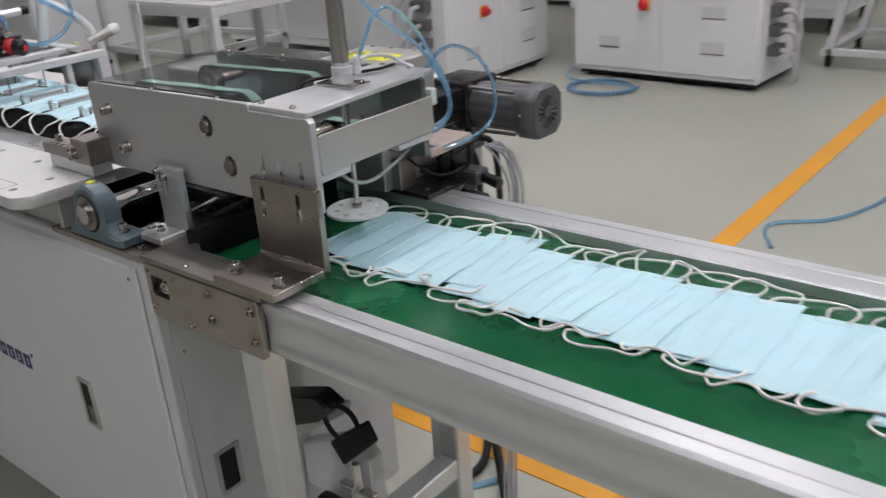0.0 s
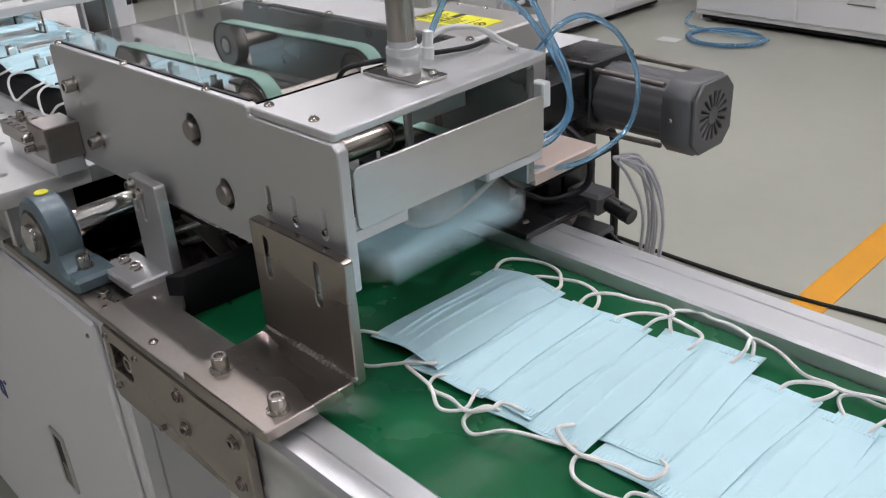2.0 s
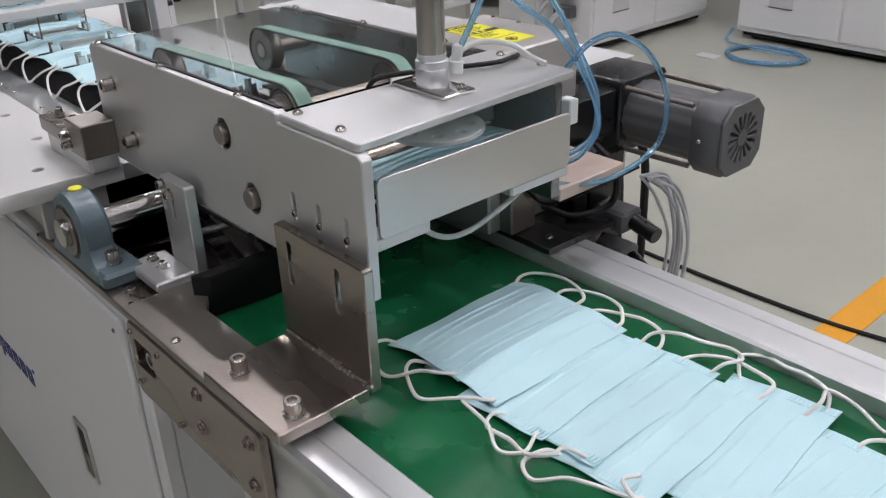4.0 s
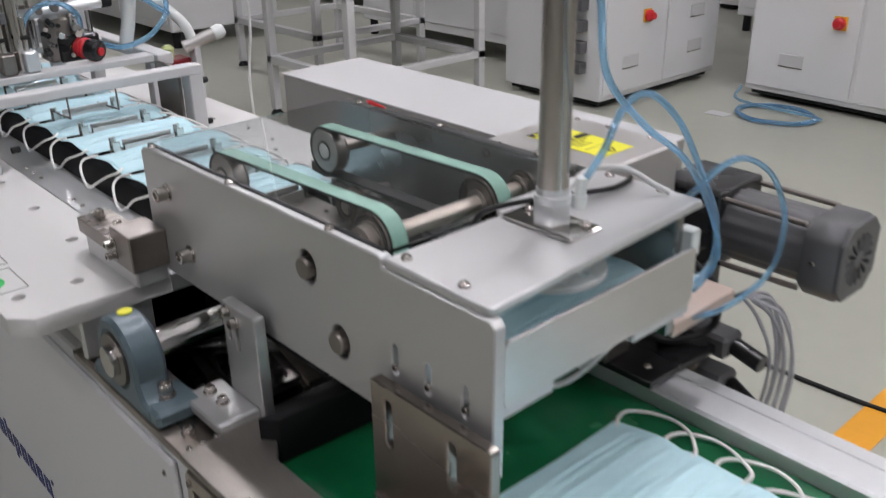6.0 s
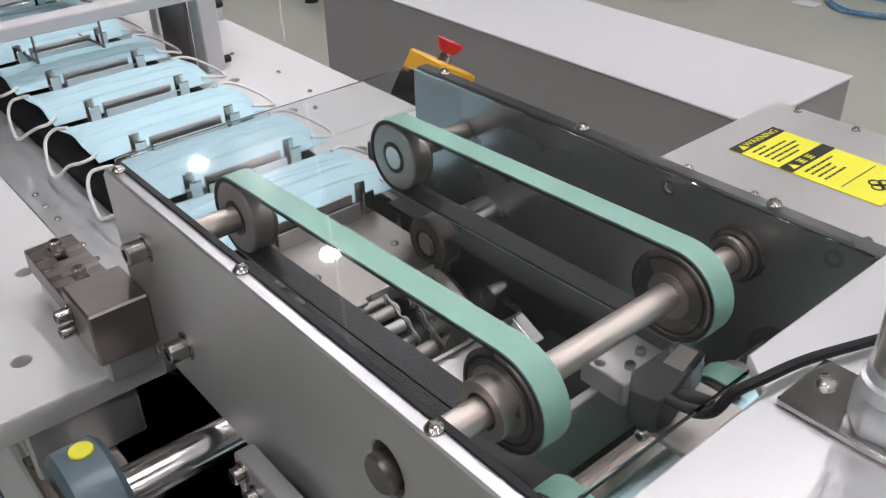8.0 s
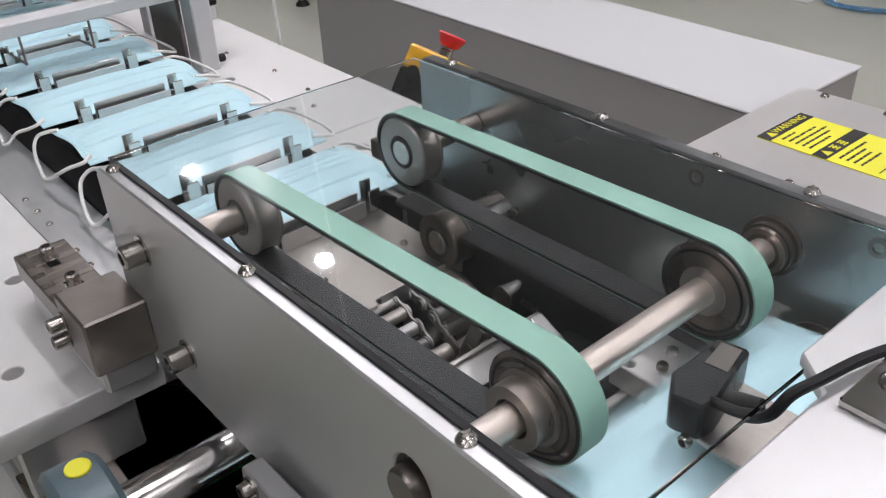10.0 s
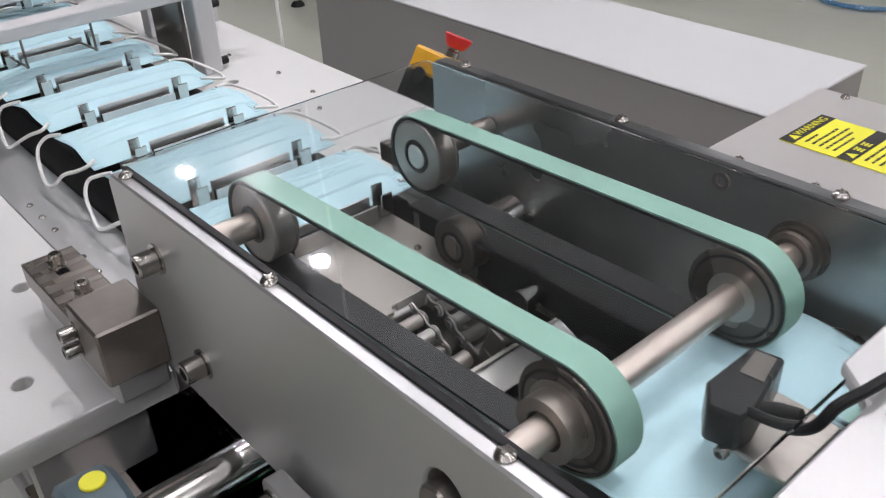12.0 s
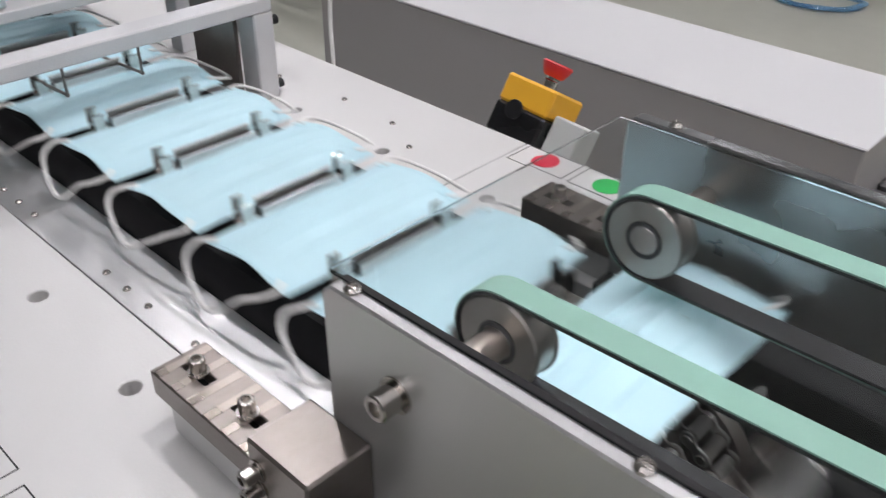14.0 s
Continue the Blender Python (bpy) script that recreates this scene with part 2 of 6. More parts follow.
def curve_pts(pts, n=8, closed=False):
    """Catmull-Rom through the points."""
    P = [Vector(p) for p in pts]
    out = []
    m = len(P)
    for i in range(m if closed else m - 1):
        a = P[(i - 1) % m] if closed or i > 0 else P[0] * 2 - P[1]
        b, c = P[i], P[(i + 1) % m]
        d = P[(i + 2) % m] if closed or i + 2 < m else P[-1] * 2 - P[-2]
        for k in range(n):
            t = k / n
            out.append(0.5 * ((2 * b) + (c - a) * t + (2 * a - 5 * b + 4 * c - d) * t * t + (3 * b - a - 3 * c + d) * t ** 3))
    if not closed:
        out.append(P[-1])
    return out


def sweep(pts, r, seg=8, n=8, bm=None, closed=False, flat=1.0):
    """A tube through the points."""
    own = bmesh.new()
    C = curve_pts(pts, n, closed)
    up = Vector((0, 0, 1))
    rows = []
    side = None
    for i, p in enumerate(C):
        a = C[(i - 1) % len(C)] if closed or i else C[0]
        b = C[(i + 1) % len(C)] if closed or i + 1 < len(C) else C[-1]
        t = (b - a).normalized()
        if side is None:
            side = t.cross(up)
            if side.length < 0.1:
                side = t.cross(Vector((1, 0, 0)))
        side = (side - t * side.dot(t)).normalized()
        nrm = side.cross(t)
        rows.append([own.verts.new(p + r * (math.cos(2 * math.pi * k / seg) * side + flat * math.sin(2 * math.pi * k / seg) * nrm)) for k in range(seg)])
    pairs = list(zip(rows, rows[1:])) + ([(rows[-1], rows[0])] if closed else [])
    for a, b in pairs:
        for k in range(seg):
            own.faces.new((a[k], a[(k + 1) % seg], b[(k + 1) % seg], b[k]))
    if not closed:
        own.faces.new(rows[0][::-1])
        own.faces.new(rows[-1])
    return own if bm is None else join(bm, own)


def sphere(c, r, bm=None, seg=16):
    own = bmesh.new()
    bmesh.ops.create_uvsphere(own, u_segments=seg, v_segments=seg // 2, radius=r)
    bmesh.ops.translate(own, vec=c, verts=own.verts)
    return own if bm is None else join(bm, own)


# shared screws, each along +z from its seat
def cap_screw_mesh(r=0.005, h=0.006, washer=True, material=None):
    bm = bmesh.new()
    if washer:
        pipe((0, 0, 0), (0, 0, 0.0012), r * 1.35, r * 0.5, 24, bm)
    z = 0.0012 if washer else 0
    lathe([(z, 0), (z, r), (z + h - 0.0008, r), (z + h, r - 0.0008), (z + h, r * 0.58), (z + h - 0.003, r * 0.55), (z + h - 0.003, 0)], (0, 0, 0), (0, 0, 1), 20, bm)
    return finish("cap_screw", bm, material or SCREW)


def pan_screw_mesh(r=0.0045):
    bm = bmesh.new()
    lathe([(0, 0), (0, r), (r * 0.25, r), (r * 0.62, r * 0.72), (r * 0.75, r * 0.35), (r * 0.78, 0)], (0, 0, 0), (0, 0, 1), 20, bm)
    for a in (0, math.pi / 2):
        own = box(-r * 0.6, r * 0.6, -r * 0.12, r * 0.12, r * 0.74, r * 0.82, 0)
        bmesh.ops.rotate(own, cent=(0, 0, 0), matrix=Matrix.Rotation(a + 0.4, 3, "Z"), verts=own.verts)
        join(bm, own)
    return finish("pan_screw", bm, SCREW)


CAP = cap_screw_mesh()
CAP_BIG = cap_screw_mesh(0.0072, 0.0125)
CAP_SMALL = cap_screw_mesh(0.0032, 0.0035, False)
CAP_FLAT = cap_screw_mesh(0.0055, 0.0032, True, STEEL_BRONZE)
CAP_WIDE = cap_screw_mesh(0.0095, 0.0055)
CAP_TALL = cap_screw_mesh(0.0048, 0.0095)
PAN = pan_screw_mesh()
PAN_SMALL = pan_screw_mesh(0.003)
UP, OUT_NEAR, OUT_RIGHT = Matrix(), Matrix.Rotation(radians(90), 4, "X"), Matrix.Rotation(radians(90), 4, "Y")
OUT_FAR = Matrix.Rotation(radians(-90), 4, "X")

# ---------------------------------------------------------------- the hall
tagged(single("floor", box(-14, 10, -8, 13, -0.2, 0, 0), FLOOR, "pale olive-grey glossy epoxy factory floor", "floor", kind="structure"))
for nm, b in (("wall_north", (-14, 10, 13, 13.2, 0, 4.6)), ("wall_south", (-14, 10, -8.2, -8, 0, 4.6)), ("wall_west", (-14.2, -14, -8.2, 13.2, 0, 4.6)), ("wall_east", (10, 10.2, -8.2, 13.2, 0, 4.6))):
    single(nm, box(*b, 0), WALL, "plain light grey factory hall wall", "wall", kind="structure")
single("ceiling", box(-14.2, 10.2, -8.2, 13.2, 4.6, 4.8, 0), CEILING, "plain dull grey hall ceiling", "ceiling", kind="structure")
def ceiling_light(x, y):
    t = thing("ceiling_light", (x, y, 4.6), "round white high-bay lamp under the ceiling", "ceiling light", "ceiling lights")
    part("housing", lathe([(0, 0), (0, 0.06), (0.05, 0.08), (0.10, 0.20), (0.13, 0.21), (0.13, 0.19), (0.10, 0.0)], (x, y, 4.6), (x, y, 4.4), 28), PAINT_WHITE, t)
    part("diffuser", cyl((x, y, 4.497), (x, y, 4.462), 0.075, 28, 0.002), LAMP, t)
for x in (-10.5, -8.2, -5.9, -1.3, 1.0, 3.3, 5.6):
    ceiling_light(x, 3.6)
# two unseen lamps added beside the row for more light from above
for x in (-3.6, -1.3):
    ceiling_light(x, 2.0)
# added, unseen fill panels that soften the light of the round lamps
def fill_panel(x, y):
    t = thing("fill_panel", (x, y, 4.6), "added white rectangular fill panel on the ceiling, out of view", "ceiling light", "panel lights")
    part("frame", box(x - 0.64, x + 0.64, y - 0.34, y + 0.34, 4.55, 4.6, 0.004), PAINT_WHITE, t)
    part("diffuser", box(x - 0.60, x + 0.60, y - 0.30, y + 0.30, 4.543, 4.551, 0), FILL_GLOW, t)
for x, y in ((-3.6, 10.0), (-0.9, -1.6), (-0.9, 1.0), (-0.9, 10.0), (1.8, -1.6), (1.8, 1.0), (1.8, 6.2), (1.8, 10.0), (4.5, 1.0), (4.5, 6.2), (-6.3, 10.0), (-0.9, -3.4), (1.8, -3.4)):
    fill_panel(x, y)

# floor markings
single("floor_line_1", box(-1.002, -0.915, 1.44, 12.8, 0.0, 0.003, 0), ORANGE_LINE, "orange painted walkway line on the floor", "floor line", kind="structure")
single("floor_line_2", box(-1.9, 3.0, 1.335, 1.405, 0.0, 0.003, 0), ORANGE_LINE, "orange painted line beside the conveyor", "floor line", kind="structure")

# ---------------------------------------------------------------- machine base and worktable
base = thing("machine_base", (-2.4, 0.85, 0), "white powder-coated steel machine cabinet with recessed handles", "machine cabinet")
part("front_panel", box(-4.4, -0.979, 0.604, 0.6248, 0.1, 0.79, 0.003), PAINT_CAB, base)
part("back_panel", box(-4.4, -0.984, 1.07, 1.09, 0.1, 0.79, 0.003), PAINT_CAB, base)
part("body", box(-4.4, -2.2, 0.6252, 1.0698, 0.1, 0.79, 0.003), PAINT_CAB, base)
# pit surfaces coloured black for the shade under the table
part("pit_floor_shade", box(-2.2, -0.996, 0.6252, 1.0698, 0.1, 0.13, 0), BLACK_DEEP, base)
part("pit_end_shade", box(-0.996, -0.984, 0.6252, 1.0698, 0.1, 0.79, 0.001), BLACK_DEEP, base)
part("pit_lining_shade", box(-2.2, -0.996, 0.6252, 0.629, 0.13, 0.789, 0), BLACK_DEEP, base)
part("pit_lining_shade", box(-2.2, -0.996, 0.955, 0.959, 0.13, 0.789, 0), BLACK_DEEP, base)
part("plinth", box(-4.35, -1.04, 0.66, 1.05, 0.0, 0.1, 0.002), BLACK_RUBBER, base)
for x0, x1 in ((-1.93, -1.0), (-2.88, -1.94), (-3.83, -2.89)):
    d = part("door", box(x0, x1, 0.5965, 0.604, 0.13, 0.775, 0.003), PAINT_CAB, base)
    hx = x1 - 0.255
    part("handle_frame", prism(round_rect(hx - 0.022, hx + 0.022, 0.40, 0.50, 0.003), 1, 0.593, 0.5965, 0.0008, [round_rect(hx - 0.014, hx + 0.014, 0.408, 0.492, 0.003)]), STEEL, d, "stainless recessed handle frame")
    # dark sheet painted as the shade inside the handle
    part("handle_shade", box(hx - 0.0135, hx + 0.0135, 0.5945, 0.5966, 0.409, 0.491, 0), HOLE_SHADE, d)
    part("handle_lip", box(hx - 0.006, hx + 0.0135, 0.5935, 0.5944, 0.412, 0.445, 0.0003), STEEL_DARK, d)
    part_mesh("screw", PAN_SMALL, d, (x1 - 0.018, 0.5965, 0.755), m=OUT_NEAR)
# the right end wall with its own recessed handle
endw = part("end_panel", box(-0.984, -0.981, 0.6252, 1.08, 0.10, 0.788, 0.0005), PAINT_CAB, base)
part("handle_frame", prism(round_rect(0.652, 0.704, 0.325, 0.415, 0.003), 0, -0.981, -0.978, 0.0008, [round_rect(0.661, 0.695, 0.333, 0.407, 0.003)]), STEEL, endw)
# the end handle's inner shade, again a dark sheet
part("handle_shade", box(-0.9809, -0.979, 0.662, 0.694, 0.334, 0.406, 0), HOLE_SHADE, endw)
part_mesh("screw", PAN_SMALL, endw, (-0.981, 0.64, 0.68), m=OUT_RIGHT)
part_mesh("screw", PAN_SMALL, endw, (-0.981, 0.64, 0.62), m=OUT_RIGHT)
# printed wordmark on the door, as plain strokes
x = -1.752
for wdt, hgt, dz in ((0.028, 0.042, 0), (0.024, 0.030, 0), (0.024, 0.030, 0), (0.024, 0.042, 0), (0.024, 0.042, -0.012), (0.024, 0.030, 0), (0.024, 0.030, 0), (0.024, 0.030, 0), (0.024, 0.030, 0)):
    b = bmesh.new()
    box(x, x + 0.008, 0.5955, 0.5966, 0.452 + dz, 0.452 + dz + hgt, 0, b)
    box(x + wdt - 0.008, x + wdt, 0.5955, 0.5966, 0.452, 0.482, 0, b)
    box(x + 0.008, x + wdt - 0.008, 0.5955, 0.5966, 0.474, 0.482, 0, b)
    box(x + 0.008, x + wdt - 0.008, 0.5955, 0.5966, 0.452, 0.459, 0, b)
    part("printed_bar", b, BLUE_INK, base, "dark blue print on the cabinet door")
    x += wdt + 0.009
part("printed_bar", cyl((-1.448, 0.5955, 0.487), (-1.448, 0.5966, 0.487), 0.004, 14, 0), BLUE_INK, base)

# nickel-plated carrier plate on the cabinet's right shoulder and the profile under the table
shoulder = thing("shoulder_plate", (-1.09, 0.62, 0.79), "nickel-plated steel mounting plate on the cabinet edge", "mounting plate")
part("plate", box(-1.225, -0.965, 0.597, 0.655, 0.79, 0.80, 0.001), STEEL_BRONZE, shoulder)
for x, y in ((-0.975, 0.606), (-0.975, 0.62), (-0.975, 0.634)):
    part_mesh("screw", CAP_SMALL, shoulder, (x, y, 0.80))
part_mesh("bolt", CAP, shoulder, (-0.999, 0.617, 0.80))

prof = thing("support_profile", (-1.5, 0.6, 0.79), "white coated box profile carrying the worktable", "profile")
part("profile", box(-4.3, -1.2, 0.615, 0.66, 0.79, 0.852, 0.002), PAINT_WHITE, prof)
part("profile", box(-4.3, -1.2, 1.03, 1.075, 0.79, 0.852, 0.002), PAINT_WHITE, prof)
part("end_plate", box(-1.2, -1.19, 0.60, 0.68, 0.80, 0.852, 0.002), ALU, prof)

table = thing("worktable", (-2.6, 0.83, 0.852), "matte silver machine tabletop with drilled holes and a chain slot", "worktable")
holes = [ring_pts(x, y, 0.0072, 18) for x, y in ((-1.353, 0.660), (-1.236, 0.620), (-1.489, 0.663), (-1.625, 0.663), (-1.24, 0.56))]
near_poly = [(-4.3, 0.535), (-1.20, 0.535), (-1.178, 0.556), (-1.178, 0.700), (-4.3, 0.700)]
part("near_top", prism(near_poly, 2, 0.852, 0.872, 0.0008, holes), TABLE, table)
part("near_strip", box(-4.3, -1.178, 0.7003, 0.7525, 0.852, 0.8725, 0.0006), ALU_BRUSH, table, "bright aluminium strip along the chain slot")
fholes = [ring_pts(x, y, 0.0068, 18) for x, y in ((-1.350, 0.997), (-1.483, 0.997), (-1.616, 0.997))]
part("far_top", prism([(-4.3, 0.952), (-1.396, 0.952), (-1.396, 1.107), (-4.3, 1.107)], 2, 0.852, 0.872, 0.0008, fholes[1:]), TABLE, table)
part("far_top_end", prism([(-1.3945, 0.952), (-1.12, 0.952), (-1.12, 1.107), (-1.3945, 1.107)], 2, 0.852, 0.872, 0.0008, fholes[:1]), TABLE, table)
# dark discs in the drilled holes paint the shade down inside
for x, y in ((-1.353, 0.660), (-1.236, 0.620), (-1.489, 0.663), (-1.625, 0.663), (-1.24, 0.56), (-1.350, 0.997), (-1.483, 0.997), (-1.616, 0.997)):
    part("hole_shade_disc", cyl((x, y, 0.8575), (x, y, 0.8595), 0.0066, 18, 0), STEEL_DARK, table)
for x in (-1.30, -1.33, -1.36, -1.42, -1.45, -1.48, -1.60, -1.63, -1.66):
    part_mesh("screw", PAN_SMALL, table, (x, 0.712, 0.8725))
for x, y in ((-1.52, 1.045), (-1.60, 1.05), (-1.47, 1.02), (-1.70, 1.04)):
    part_mesh("screw", PAN_SMALL, table, (x, y, 0.872))
# engraved button outlines with round prints
def button_print(x, y, material, word, r=0.0165, q=0.030, qy=0.030):
    t = thing("button_print", (x, y, 0.872), word + " round print in a thin black square on the tabletop", "label", "printed button labels")
    part("outline", prism([(x - q, y - qy), (x + q, y - qy), (x + q, y + qy), (x - q, y + qy)], 2, 0.872, 0.8722, 0, [[(x - q + 0.001, y - qy + 0.001), (x + q - 0.001, y - qy + 0.001), (x + q - 0.001, y + qy - 0.001), (x - q + 0.001, y + qy - 0.001)]]), INK, t)
    part("dot", cyl((x, y, 0.8719), (x, y, 0.8726), r, 28, 0), material, t)
button_print(-1.291, 0.546, GREEN_INK, "green", 0.0165, 0.032, 0.032)
button_print(-1.368, 0.549, RED_INK, "red", 0.0165, 0.032, 0.032)
button_print(-1.358, 1.088, RED_INK, "red", 0.0135, 0.032, 0.018)
button_print(-1.288, 1.088, GREEN_INK, "green", 0.0135, 0.032, 0.018)

# black guide trough that carries the chain
trough = thing("chain_trough", (-2.6, 0.845, 0.79), "black rubber-lined chain trough in the table slot", "chain trough")
part("near_wall", prism([(0.7535, 0.800), (0.7535, 0.878), (0.757, 0.889), (0.766, 0.8975), (0.792, 0.9000), (0.792, 0.800)], 0, -4.2, -1.215, 0.0), BLACK_DEEP, trough)
part("bed", box(-4.2, -1.215, 0.7923, 0.8977, 0.800, 0.8995, 0), BLACK_RUBBER, trough)
part("far_wall", prism([(0.898, 0.800), (0.898, 0.9000), (0.922, 0.899), (0.935, 0.892), (0.940, 0.880), (0.940, 0.800)], 0, -4.2, -1.215, 0.0), BLACK_DEEP, trough)

# ---------------------------------------------------------------- conveyor
conv = thing("belt_conveyor", (0.3, 0.815, 0), "green belt conveyor with silver aluminium side rails", "conveyor")
def rail(y0, y1, out):
    """An extruded rail with two grooves on its outer face and a rounded top lip."""
    d = 0.006 * (1 if out > 0 else -1)
    yo, yi = (y1, y0) if out > 0 else (y0, y1)
    s = 1 if out > 0 else -1
    pts = [(yo, 0.724), (yo, 0.736), (yo - s * 0.002, 0.739), (yo - s * 0.002, 0.777), (yo, 0.780),
           (yo, 0.795), (yo - s * 0.004, 0.800), (yo - s * 0.020, 0.800), (yo - s * 0.021, 0.7985), (yo - s * 0.023, 0.7985), (yo - s * 0.024, 0.800), (yi + s * 0.003, 0.800), (yi, 0.797), (yi, 0.724)]
    return prism(pts, 0, -0.962, 1.3, 0)
part("rail", rail(0.600, 0.648, -1), ALU_RAIL, conv)
part("rail", rail(0.989, 1.049, 1), ALU_RAIL, conv)
bb = bmesh.new()
box(-0.985, 1.30, 0.651, 0.9875, 0.7795, 0.783, 0.0005, bb)
box(-0.985, 1.30, 0.651, 0.986, 0.735, 0.7385, 0.0005, bb)
pipe((-0.985, 0.651, 0.759), (-0.985, 0.986, 0.759), 0.024, 0.0205, 32, bb)
part("belt", bb, BELT_GREEN, conv, "glossy dark green PVC belt")
part("bed", box(-0.95, 1.29, 0.6485, 0.9885, 0.745, 0.779, 0), STEEL, conv)
for x0 in (-0.779, 0.9):
    part("leg", box(x0, x0 + 0.045, 0.603, 0.645, 0.0, 0.724, 0.003), ALU_RAIL, conv)
    part("leg", box(x0, x0 + 0.045, 0.992, 1.034, 0.0, 0.724, 0.003), ALU_RAIL, conv)
    part("cross_bar", box(x0 + 0.002, x0 + 0.043, 0.645, 0.992, 0.25, 0.29, 0.002), ALU_RAIL, conv)
# bolted side plate with its tension slot
spp = part("side_plate", prism(round_rect(-0.956, -0.705, 0.714, 0.800, 0.009), 1, 0.590, 0.5995, 0.0012, [round_rect(-0.945, -0.905, 0.752, 0.782, 0.004)]), STEEL_BRONZE, conv, "nickel-plated steel joining plate")
# dark back sheet carries the slot's shade
part("slot_back_shade", box(-0.946, -0.904, 0.5985, 0.5996, 0.751, 0.783, 0), HOLE_SHADE, spp)
part_mesh("bolt", CAP_WIDE, spp, (-0.916, 0.5985, 0.767), "bright zinc tension bolt", m=OUT_NEAR)
for x, z in ((-0.809, 0.785), (-0.809, 0.748), (-0.721, 0.782), (-0.721, 0.738)):
    part_mesh("bolt", CAP_FLAT, spp, (x, 0.590, z), m=OUT_NEAR)
for x, z in ((-0.945, 0.79), (-0.885, 0.79), (-0.945, 0.73), (-0.86, 0.722)):
    part_mesh("screw", CAP_SMALL, spp, (x, 0.590, z), m=OUT_NEAR)
fp = part("flat_plate", prism([(-0.965, 0.592), (-0.70, 0.592), (-0.70, 0.652), (-0.90, 0.652), (-0.915, 0.662), (-0.975, 0.690), (-0.985, 0.690), (-0.985, 0.66), (-0.965, 0.65)], 2, 0.8003, 0.808, 0.0008), STEEL_DULL, conv, "bare steel cover plate on the rail")
for x in (-0.868, -0.80):
    part_mesh("screw", PAN, fp, (x, 0.603 + (0.02 if x > -0.82 else 0), 0.808))

# ---------------------------------------------------------------- welded angle bracket
brk = thing("angle_bracket", (-0.73, 0.64, 0.808), "welded nickel-plated steel angle bracket with two slots", "bracket")
part("foot_plate", prism(round_rect(-0.790, -0.668, 0.590, 0.678, 0.003), 2, 0.8083, 0.820, 0.001), STEEL_BRONZE, brk)
part("upright", prism(round_rect(-0.797, -0.668, 0.812, 0.928, 0.004), 1, 0.680, 0.690, 0.001, [slot_pts(-0.776, 0.895, 0.008, 0.042), slot_pts(-0.706, 0.895, 0.008, 0.042)]), STEEL_BRONZE, brk)
wb = bmesh.new()
random.seed(4)
for k in range(24):
    sphere((-0.792 + k * 0.0053, 0.6785, 0.8205), 0.0028 + random.random() * 0.0014, wb, 8)
part("weld_seam", wb, SCREW, brk, "lumpy bright weld bead")
for x in (-0.767, -0.684):
    part_mesh("bolt", CAP_BIG, brk, (x, 0.614, 0.820))

# ---------------------------------------------------------------- pillow block, shaft, small angle support
pb = thing("pillow_block", (-1.085, 0.613, 0.80), "blue-grey cast pillow block bearing on the steel plate", "bearing")
hx, hz = -1.095, 0.846
arc = [(hx + 0.043 * math.cos(radians(a)), hz + 0.043 * math.sin(radians(a))) for a in range(-15, 196, 10)]
part("housing", prism([(-1.030, 0.8003), (-1.030, 0.816), (-1.046, 0.819), *arc, (-1.146, 0.819), (-1.163, 0.816), (-1.163, 0.8003)], 1, 0.597, 0.630, 0.004, [ring_pts(hx, hz, 0.027, 28)]), BLUEGREY, pb)
part("foot", box(-1.068, -1.018, 0.598, 0.646, 0.8003, 0.818, 0.004), BLUEGREY, pb)
part("bearing_ring", pipe((hx, 0.595, hz), (hx, 0.632, hz), 0.027, 0.016, 36), STEEL_DARK, pb)
part("seal", pipe((hx, 0.599, hz), (hx, 0.601, hz), 0.024, 0.016, 36), BLACK_RUBBER, pb)
part("yellow_cap", cyl((hx - 0.005, 0.616, 0.8870), (hx - 0.005, 0.616, 0.8905), 0.0075, 20), YELLOW_TAG, pb, "yellow plastic grease cap")
part_mesh("bolt", CAP_BIG, pb, (-1.045, 0.621, 0.818))
part_mesh("bolt", CAP_BIG, pb, (-1.154, 0.612, 0.8165))
shf = thing("cross_shaft", (hx, 0.8, 0.83), "polished steel cross shaft through the bearing", "shaft")
part("shaft", cyl((hx, 0.588, hz), (hx, 1.05, hz), 0.0155, 32), CHROME, shf)
part("sprocket", lathe([(0, 0), (0, 0.052), (0.006, 0.056), (0.012, 0.052), (0.012, 0)], (hx, 0.80, hz), (hx, 0.89, hz), 30), STEEL_DARK, shf)
part("sprocket", lathe([(0, 0), (0, 0.052), (0.006, 0.056), (0.012, 0.052), (0.012, 0)], (hx, 0.88, hz), (hx, 0.97, hz), 30), STEEL_DARK, shf)

ang = thing("angle_support", (-0.98, 0.66, 0.80), "grey aluminium angle support with two bolts", "bracket")
part("upright", prism(round_rect(-1.018, -0.960, 0.806, 0.912, 0.004), 1, 0.676, 0.688, 0.001, [slot_pts(-1.008, 0.890, 0.0065, 0.034), slot_pts(-0.994, 0.883, 0.0065, 0.034)]), ALU, ang)
part("foot", box(-1.038, -0.966, 0.632, 0.676, 0.806, 0.817, 0.002), ALU, ang)
part("spacer", box(-1.03, -0.972, 0.640, 0.688, 0.8003, 0.8058, 0.0005), STEEL_DARK, ang)
for x in (-1.022, -0.998):
    part_mesh("bolt", CAP, ang, (x, 0.655, 0.817))
for x, z in ((-1.008, 0.903), (-0.994, 0.896)):
    part_mesh("bolt", CAP, ang, (x, 0.676, z), m=OUT_NEAR)

